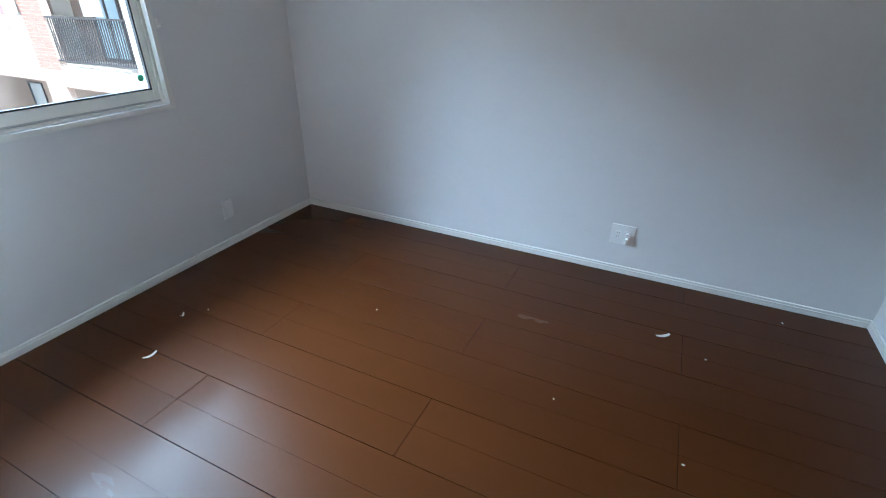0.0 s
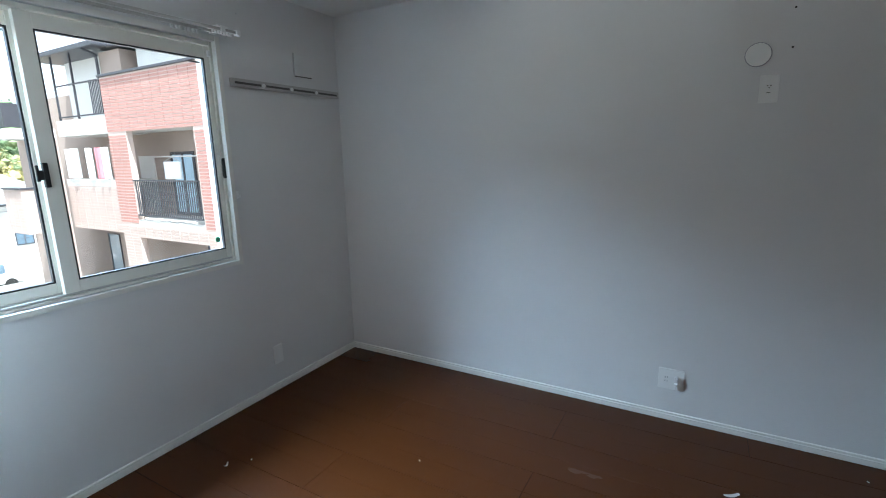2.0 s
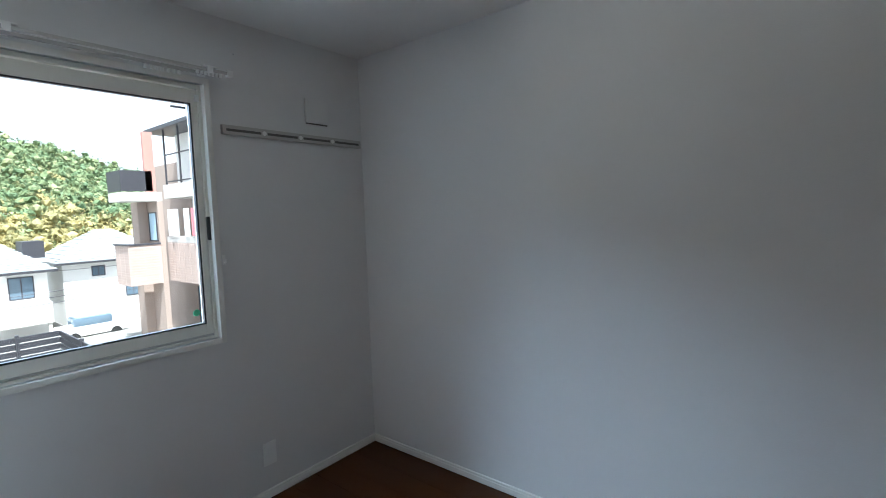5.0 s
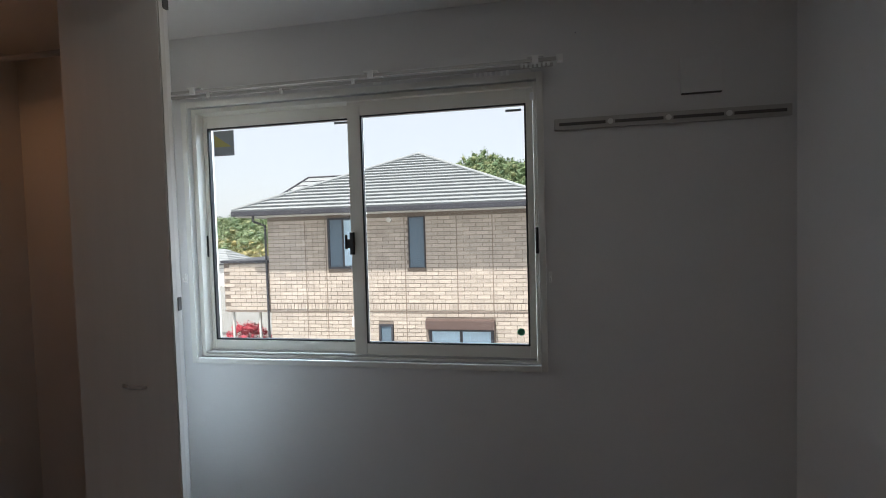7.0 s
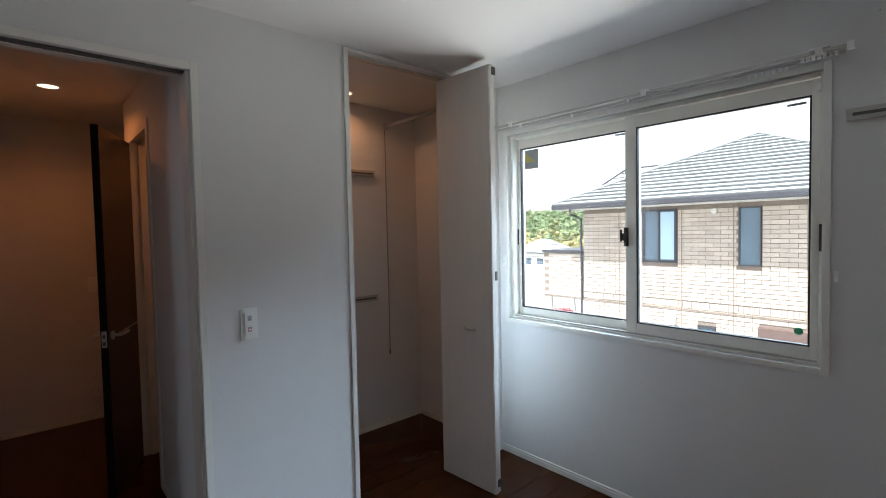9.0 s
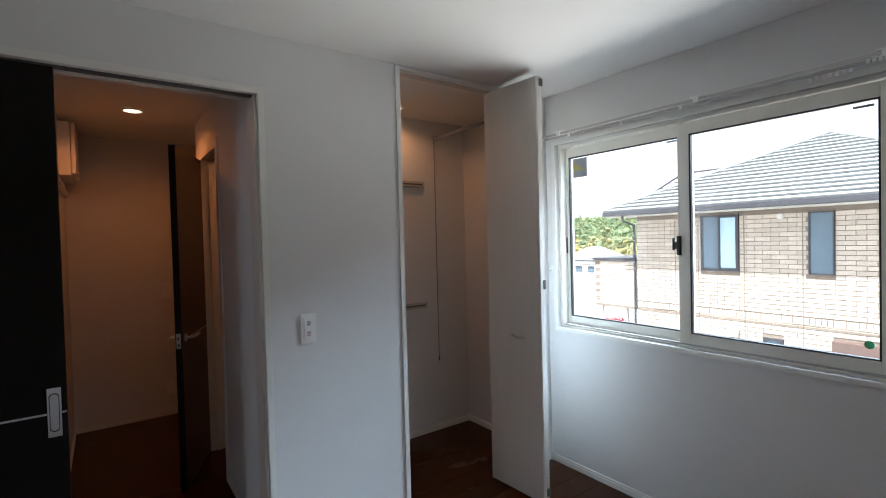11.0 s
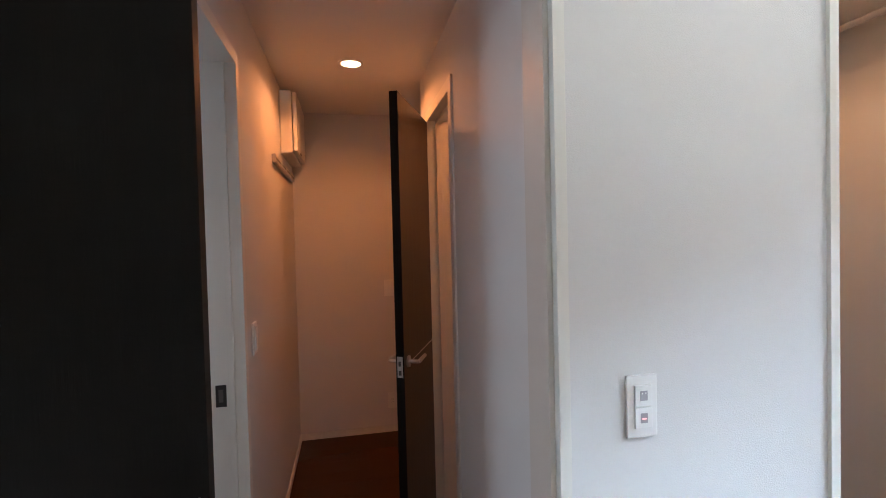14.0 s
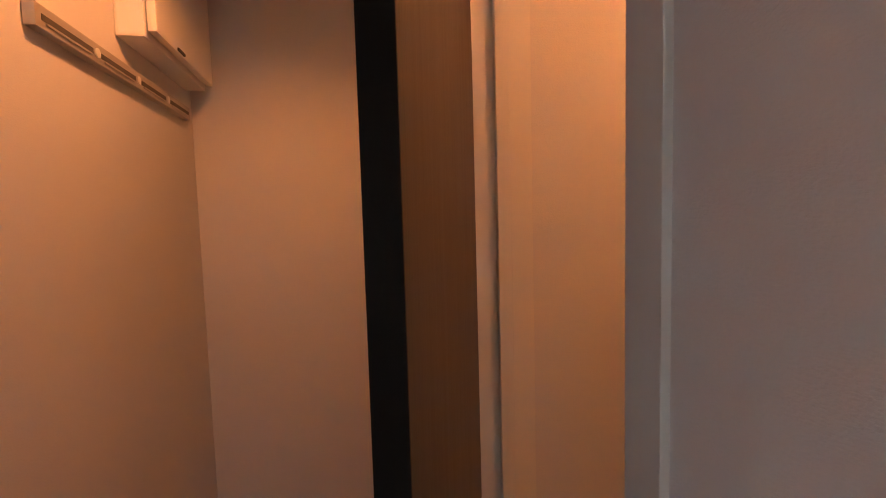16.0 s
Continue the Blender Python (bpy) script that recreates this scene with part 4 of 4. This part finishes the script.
# left half: balconies with pale parapets
part("balcony_slab", B((AX + 0.05, AX + 1.6, 19.6, 24.0, 2.55, 3.25), (AX + 0.05, AX + 1.6, 19.6, 24.0, 0.33, 0.62), bevel=0.02), CONC, ap)
bm = bmesh.new()
cube(bm, AX + 0.06, AX + 0.3, 19.6, 24.0, -1.65, 0.33)
lw = part("lower_wall", bm, REDMORTAR, ap)
bm = bmesh.new()
for r in range(15):
    for i in range(7):
        cube(bm, AX + 0.045, AX + 0.062, 19.62 + i * 0.62, 19.62 + i * 0.62 + 0.6, -1.63 + r * 0.128, -1.63 + r * 0.128 + 0.10)
tagged(part("tile_courses", bm, PALETILE, lw), kind="stuff")
rl = part("balcony_rail", B((AX + 0.1, AX + 0.15, 19.6, 23.8, 4.70, 4.76), (AX + 0.1, AX + 0.15, 19.6, 23.8, 3.36, 3.42)), DARKTRIM, ap)
for i in range(9):
    part("baluster", B((AX + 0.11, AX + 0.14, 19.65 + i * 0.13, 19.69 + i * 0.13, 3.42, 4.70)), DARKTRIM, rl)
for y in (22.0, 23.7):
    part("post", B((AX + 0.1, AX + 0.17, y, y + 0.07, 3.25, 6.0)), DARKTRIM, rl)
part("third_floor_wall", B((AX + 1.2, 16, 19.7, 25, 3.25, 6.0)), WHITEWALL, ap)
part("third_floor_pier", B((AX + 0.6, 12, 19.0, 20.6, 4.85, 5.9)), SHADEBROWN, ap)
part("roof", B((AX - 0.1, 18, 19.5, 25.6, 6.0, 6.2), (AX + 0.4, 18, 9, 19.5, 5.95, 6.1), bevel=0.03), DARKTRIM, ap)
part("penthouse_wall", B((AX + 1.0, 17, 9.5, 18.5, 4.7, 5.95)), WHITEWALL, ap)
part("gutter", tube([(AX - 0.02, 20.6, 6.0), (AX + 0.5, 20.6, 5.8), (AX + 0.5, 20.6, 4.8)], 0.06, 8), DARKTRIM, ap)
for y, m in ((21.6, WINBLUE), (23.3, WINBLUE)):
    window_unit(ap, y, y + 1.1, -5.2, -2.2, AX + 1.6, pane_m=m, ax="x")
window_unit(ap, 14.0, 16.2, -5.0, -2.0, AX + 1.6, pane_m=WINBLUE, mid=True, ax="x")
for y, m, lab in ((20.3, CLOTHR, "red patterned towel"), (21.1, CLOTHW, "white towel"), (19.75, CLOTHW, "white towel"), (22.3, CLOTHW, "white sheet")):
    cl2 = bmesh.new()
    k = 8
    rows_ = []
    for i in range(k + 1):
        u = i / k
        yy = y + u * (0.65 if y < 22 else 1.3)
        xx = AX - 0.02 + 0.04 * math.sin(u * 9)
        rows_.append([cl2.verts.new((xx, yy, zz)) for zz in (0.68, 2.0)] + [cl2.verts.new((xx + 0.01, yy, zz)) for zz in (0.68, 2.0)])
    for a, b in zip(rows_, rows_[1:]):
        cl2.faces.new((a[0], b[0], b[1], a[1]))
        cl2.faces.new((a[3], b[3], b[2], a[2]))
        cl2.faces.new((a[0], a[2], b[2], b[0]))
        cl2.faces.new((a[1], b[1], b[3], a[3]))
    tagged(new("laundry", mesh("laundry", cl2, m)), lab + " hung out to dry on a balcony", "laundry", "laundry on the balcony")
hg = thing("hanging_laundry", (AX + 0.7, 16.6, 0.9), "white square of washing on a hanger", "laundry")
part("cloth", B((AX + 0.66, AX + 0.72, 16.0, 17.1, 0.65, 1.35), bevel=0.03), CLOTHW, hg)
part("hanger", tube([(AX + 0.69, 16.05, 1.36), (AX + 0.69, 16.55, 1.52), (AX + 0.69, 17.05, 1.36)], 0.015, 6), METAL, hg)
fb = thing("far_balcony_block", (5.6, 21.2, -4), "pale far balcony block with a dark railing panel", "apartment building")
part("wall", B((7.3, 8.0, 25.5, 26.4, -6, 2.45), (7.75, 8.0, 24.1, 25.5, -6, 2.45)), SHADEBROWN, fb)
window_unit(fb, 24.3, 25.3, 0.4, 1.9, 7.75, pane_m=CURTAIN, ax="x")
part("parapet", B((6.3, 6.5, 24.1, 26, -1.75, 0.25)), REDMORTAR, fb)
bm = bmesh.new()
for q in range(15):
    for k in range(3):
        cube(bm, 6.284, 6.302, 24.12 + k * 0.62, 24.12 + k * 0.62 + 0.59, -1.73 + q * 0.13, -1.73 + q * 0.13 + 0.10)
    for k in range(2):
        cube(bm, 6.31 + k * 0.7, 6.31 + k * 0.7 + 0.66, 24.084, 24.102, -1.73 + q * 0.13, -1.73 + q * 0.13 + 0.10)
tagged(part("tile_courses", bm, PALETILE, fb), kind="stuff")
part("parapet_end", B((6.5, 7.75, 24.1, 24.3, -1.75, 0.25)), REDMORTAR, fb)
part("parapet_cap", B((6.22, 6.56, 24.05, 26, 0.25, 0.34), (6.56, 7.75, 24.05, 24.34, 0.25, 0.34), bevel=0.015), DARKTRIM, fb)
part("pier", B((7.3, 7.75, 24.1, 24.3, 2.9, 5.9)), REDBRICK, fb)
part("slab", B((6.2, 8.0, 24.1, 26, 2.45, 2.9), bevel=0.02), CONC, fb)
part("rail_panel", B((6.2, 6.26, 24.15, 26, 2.95, 3.95), (6.2, 7.6, 24.1, 24.15, 2.95, 3.95)), DARKTRIM, fb)


# white houses across the road
def plain_house(x0, x1, y0, y1, eave, ridge, windows, label, wall_m, base=-6.6):
    h = thing("house", ((x0 + x1) / 2, (y0 + y1) / 2, base), label, "house", "houses across the road")
    part("wall", B((x0, x1, y0, y1, base, eave)), wall_m, h)
    xm0, xm1, ym = x0 + (y1 - y0) / 2.2, x1 - (y1 - y0) / 2.2, (y0 + y1) / 2
    if xm1 < xm0:
        xm0 = xm1 = (x0 + x1) / 2
    o = 0.5
    c = [Vector(v) for v in ((x0 - o, y0 - o, eave), (x1 + o, y0 - o, eave), (x1 + o, y1 + o, eave), (x0 - o, y1 + o, eave))]
    r0, r1 = Vector((xm0, ym, ridge)), Vector((xm1, ym, ridge))
    rf = part("roof", B((x0 - o, x1 + o, y0 - o, y1 + o, eave - 0.12, eave - 0.001)), ROOFT, h)
    for a, b, p, q in ((c[0], c[1], r0, r1), (c[1], c[2], r1, r1), (c[2], c[3], r1, r0), (c[3], c[0], r0, r0)):
        bm = bmesh.new()
        k = 9
        for i in range(k):
            t0, t1 = i / k, (i + 1) / k
            quad = [a.lerp(p, t0), b.lerp(q, t0), b.lerp(q, t1), a.lerp(p, t1)]
            up = Vector((0, 0, 0.07))
            vs = [bm.verts.new(v) for v in quad] + [bm.verts.new(quad[0] + up), bm.verts.new(quad[1] + up)]
            bm.faces.new((vs[4], vs[5], vs[2], vs[3])), bm.faces.new((vs[0], vs[1], vs[5], vs[4]))
        part("roof_slope", bm, ROOFT, rf)
    part("gutter", B((x0 - o - 0.05, x1 + o + 0.05, y0 - o - 0.1, y0 - o, eave - 0.12, eave + 0.02)), DARKTRIM, h)
    for wx0, wx1, wz0, wz1 in windows:
        window_unit(h, wx0, wx1, wz0, wz1, y0, mid=wx1 - wx0 > 0.8, fw=0.07)
    return h


h = plain_house(0.6, 6.2, 40, 46, -1.7, 0.8, [(4.1, 5.45, -3.6, -2.05)], "white two-storey house with a pale hipped roof", WHITEWALL)
part("carport_roof", B((2.9, 6.0, 38.2, 40, -5.2, -3.75), bevel=0.05), CONC, h)
part("carport_post", B((3.0, 3.2, 38.3, 38.5, -6.6, -5.2), (5.7, 5.9, 38.3, 38.5, -6.6, -5.2)), CONC, h)
part("dormer", B((5.2, 6.4, 41, 43, -0.9, 0.3)), DARKTRIM, h)
plain_house(7.5, 15, 42, 49, -1.5, 0.9, [(9.3, 10.2, -2.7, -1.9), (11.5, 12.6, -4.6, -3.4)], "white two-storey house with a low roof", WHITEWALL)
plain_house(-9, -2, 48, 55, -2.2, 0.2, [(-6.0, -4.8, -4.0, -3.0)], "white house with a grey roof in the valley", WHITEWALL)
plain_house(-54, -46, 62, 69, -2.6, -0.4, [(-51.5, -50.2, -4.6, -3.6), (-49, -47.8, -4.6, -3.6)], "white house with a grey roof in the valley", WHITEWALL)
plain_house(-43, -36, 70, 77, -1.6, 0.6, [(-41, -39.8, -3.8, -2.8)], "white house with a grey roof in the valley", WHITEWALL)

# overhead cables across the valley road
for y, z0, z1 in ((30.0, -2.05, -1.9), (30.2, -2.35, -2.25), (30.4, -2.75, -2.55)):
    pts = [(-6 + 16 * k / 12, y, z0 + (z1 - z0) * k / 12 - 0.25 * math.sin(math.pi * k / 12)) for k in range(13)]
    tagged(new("overhead_cable", mesh("overhead_cable", tube(pts, 0.018, 6), DARKTRIM)), "thin black overhead cable above the valley road", "cable", "overhead cables")

# dark slatted fence and air conditioner units at the side of the brick house
fn = thing("slat_fence", (1.2, 16, -4), "dark slatted metal fence beside the road", "fence")
for i in range(8):
    part("slat", B((-0.15, 2.1, 18.0, 18.05, -3.9 + i * 0.22, -3.72 + i * 0.22)), DARKTRIM, fn)
    part("slat", B((2.1, 2.15, 13.0, 18.0, -3.9 + i * 0.22, -3.72 + i * 0.22)), DARKTRIM, fn)
for x, y in ((-0.1, 17.97), (1.0, 17.97), (2.12, 15.5), (2.12, 13.1)):
    part("post", B((x - 0.05, x + 0.05, y - 0.05, y + 0.05, -4.3, -2.1)), DARKTRIM, fn)
for z in (-3.4, -2.62):
    ac = thing("outdoor_unit", (-0.3, 13.1, z), "white outdoor air conditioner unit beside the brick house", "air conditioner", "outdoor units")
    part("casing", B((-0.72, -0.02, 12.9, 13.25, z, z + 0.66), bevel=0.03), PLASTIC, ac)
    part("grille", rod(bmesh.new(), (-0.45, 12.898, z + 0.33), (-0.45, 12.885, z + 0.33), 0.24, 24), CONC, ac)
    if z < -3:
        part("stand", B((-0.68, -0.06, 12.95, 13.2, -3.6, z)), CONC, ac)
    else:
        part("stand", B((-0.68, -0.62, 12.95, 13.2, -2.745, z), (-0.12, -0.06, 12.95, 13.2, -2.745, z)), CONC, ac)
cs = thing("parked_car", (6.2, 34, -5.8), "white car parked across the road", "car")
part("body", B((5.2, 8.8, 33.2, 34.8, -5.55, -4.95), bevel=0.15), PLASTIC, cs)
part("cabin", B((5.9, 8.0, 33.3, 34.7, -4.96, -4.4), bevel=0.2), WINBLUE, cs)
for x in (5.9, 8.1):
    for y in (33.15, 34.65):
        part("wheel", rod(bmesh.new(), (x, y, -5.55), (x, y + 0.2, -5.55), 0.3, 18), BLACKP, cs)
# power lines
for z, y in ((-0.55, 33), (-0.85, 33.5), (-1.2, 34)):
    bm = bmesh.new()
    pts = [(-30 + i * 5, y, z - 0.7 * (1 - ((i - 7) / 7) ** 2) * 0.3) for i in range(15)]
    tagged(new("power_line", mesh("power_line", tube(pts, 0.014, 5), BLACKP)), "thin black power line over the road", "cable", "power lines")
for x in (-30.0, 40.0):
    up = thing("utility_pole", (x, 33.5, -6), "grey concrete utility pole by the road", "utility pole", "utility poles")
    part("pole", rod(bmesh.new(), (x, 33.5, -6.2), (x, 33.5, 2.5), 0.16, 12, 0.11), CONC, up)
    part("cross_arm", B((x - 0.06, x + 0.06, 32.8, 34.2, -0.55, -0.43)), CONC, up)


# ---- woods ----
def icoball():
    bm = bmesh.new()
    bmesh.ops.create_icosphere(bm, subdivisions=1, radius=1)
    v = np.array([x.co[:] for x in bm.verts])
    f = np.array([[x.index for x in p.verts] for p in bm.faces])
    bm.free()
    return v, f


BALL_V, BALL_F = icoball()
rng = np.random.default_rng(4)


def clumps(places, name, m, leaves=26):
    """One mesh of leafy lumps: (x, y, z, radius) each, a small uneven core with many loose leaf tufts round it."""
    P = np.array(places)
    V, Fc, k = [], [], 0
    for x, y, z, r in places:
        rough = 0.72 * (1 + 0.30 * np.sin(BALL_V @ rng.normal(0, 3.2, 3) + rng.uniform(0, 6)) + rng.normal(0, 0.12, len(BALL_V)))
        V.append(BALL_V * rough[:, None] * np.array([r, r, r * 0.85]) + np.array([x, y, z]))
        Fc.append(BALL_F + k)
        k += len(BALL_V)
    d = rng.normal(0, 1, (len(P), leaves, 3))
    d /= np.linalg.norm(d, axis=2, keepdims=True)
    rad = P[:, 3][:, None, None]
    mid = P[:, None, :3] + d * rad * rng.uniform(0.65, 1.3, (len(P), leaves, 1))
    tri = mid[:, :, None, :] + rng.normal(0, 1, (len(P), leaves, 3, 3)) * (rad * rng.uniform(0.10, 0.20, (len(P), leaves, 1)))[..., None]
    tri = tri.reshape(-1, 3)
    Fc.append(np.arange(len(tri)).reshape(-1, 3) + k)
    me = bpy.data.meshes.new(name)
    me.from_pydata(np.concatenate(V + [tri]), [], np.concatenate(Fc).tolist())
    me.materials.append(m)
    return new(name, me)


spots, low_spots = [], []
for _ in range(5200):
    y = rng.uniform(64, 116)
    x = rng.uniform(-95, 52) * y / 110
    g = gz(x, min(y, 112))
    r = rng.uniform(0.5, 1.5)
    rise = (g + 6.4) / (crest(x * 110 / y) + 2.4)
    band = low_spots if rise + rng.normal(0, 0.13) < 0.36 else spots
    band.append((x, y, g + r * rng.uniform(0.2, 1.1), r))
    band.append((x + rng.normal(0, 1.4), y + rng.normal(0, 1.2), g + r * rng.uniform(0.8, 1.9), r * 0.6))
tagged(clumps(spots, "woodland", LEAF, 46), "sunlit green woods on a hill", "woods", kind="stuff")
tagged(clumps(low_spots, "woodland", LEAFY, 46), "yellow-green woods low on the hill", "woods", kind="stuff")


def tree(x, y, h, r, n, m, label, name="tree", base=None):
    base = gz(x, y) if base is None else base
    t = thing(name, (x, y, base), label, "tree")
    bm = bmesh.new()
    top = Vector((x, y, base + h * 0.75))
    rod(bm, (x, y, base - 0.1), top, 0.13 * h / 6, 10, 0.04)
    for i in range(7):
        a = i * 2.4
        s = Vector((x, y, base + h * (0.3 + 0.06 * i)))
        rod(bm, s, s + Vector((math.cos(a) * r * 0.7, math.sin(a) * r * 0.7, h * 0.16)), 0.05 * h / 6, 6, 0.015)
    part("trunk", bm, BARK, t)
    pl = []
    for i in range(n):
        d = rng.normal(0, 1, 3)
        d /= np.linalg.norm(d)
        q = rng.uniform(0.45, 1.0)
        pl.append((x + d[0] * r * q, y + d[1] * r * q, base + h * 0.66 + d[2] * h * 0.30 * q, r * rng.uniform(0.10, 0.2)))
    c = clumps(pl, "crown", m, 80)
    c.parent = t
    c.matrix_parent_inverse = Matrix.Translation((-x, -y, -base))


tree(-21.5, 20, 7.5, 2.0, 90, LEAF, "green tree beyond the neighbour's annex")
tree(-25.5, 24, 6.5, 2.2, 80, LEAF, "yellow-green tree beyond the neighbour's annex")
tree(-10.6, 12.6, 1.7, 0.95, 60, REDLEAF, "low red-leaved shrub beside the brick house", "shrub")

# ---- floor boards ----
board_cache = {}


def board(x0, x1, y0, y1):
    key = (round(x1 - x0, 3), round(y1 - y0, 3))
    if key not in board_cache:
        w, l = key
        g, c = 0.0011, 0.0004
        prof = [(g, -0.012), (w - g, -0.012), (w - g, -c), (w - g - c, 0)]
        if w > 0.27:
            prof += [(w / 2 + 0.0007, 0), (w / 2 + 0.0006, -0.0022), (w / 2 - 0.0006, -0.0022), (w / 2 - 0.0007, 0)]
        prof += [(g + c, 0), (g, -c)]
        bm = bmesh.new()
        ends = [[bm.verts.new((x, y, z)) for x, z in prof] for y in (g, l - g)]
        k = len(prof)
        for i in range(k):
            bm.faces.new((ends[0][i], ends[0][(i + 1) % k], ends[1][(i + 1) % k], ends[1][i]))
        bm.faces.new(ends[0]), bm.faces.new(ends[1][::-1])
        board_cache[key] = mesh("floorboard", bm, FLOORM)
    ob = new("floorboard", board_cache[key])
    ob.parent = floor
    ob.location = (x0, y0, 0)


edges = [0.0, -0.18] + [-0.18 - 0.2945 * i for i in range(1, 19)]
for i, (x1, x0) in enumerate(zip(edges, edges[1:])):
    ph = -1.715 if i % 2 == 1 else -0.826
    cuts = sorted({0.0, -7.0} | {round(ph + 1.778 * k, 3) for k in range(-4, 3) if -7 < ph + 1.778 * k < 0})
    for y0, y1 in zip(cuts, cuts[1:]):
        board(x0, x1, y0, y1)
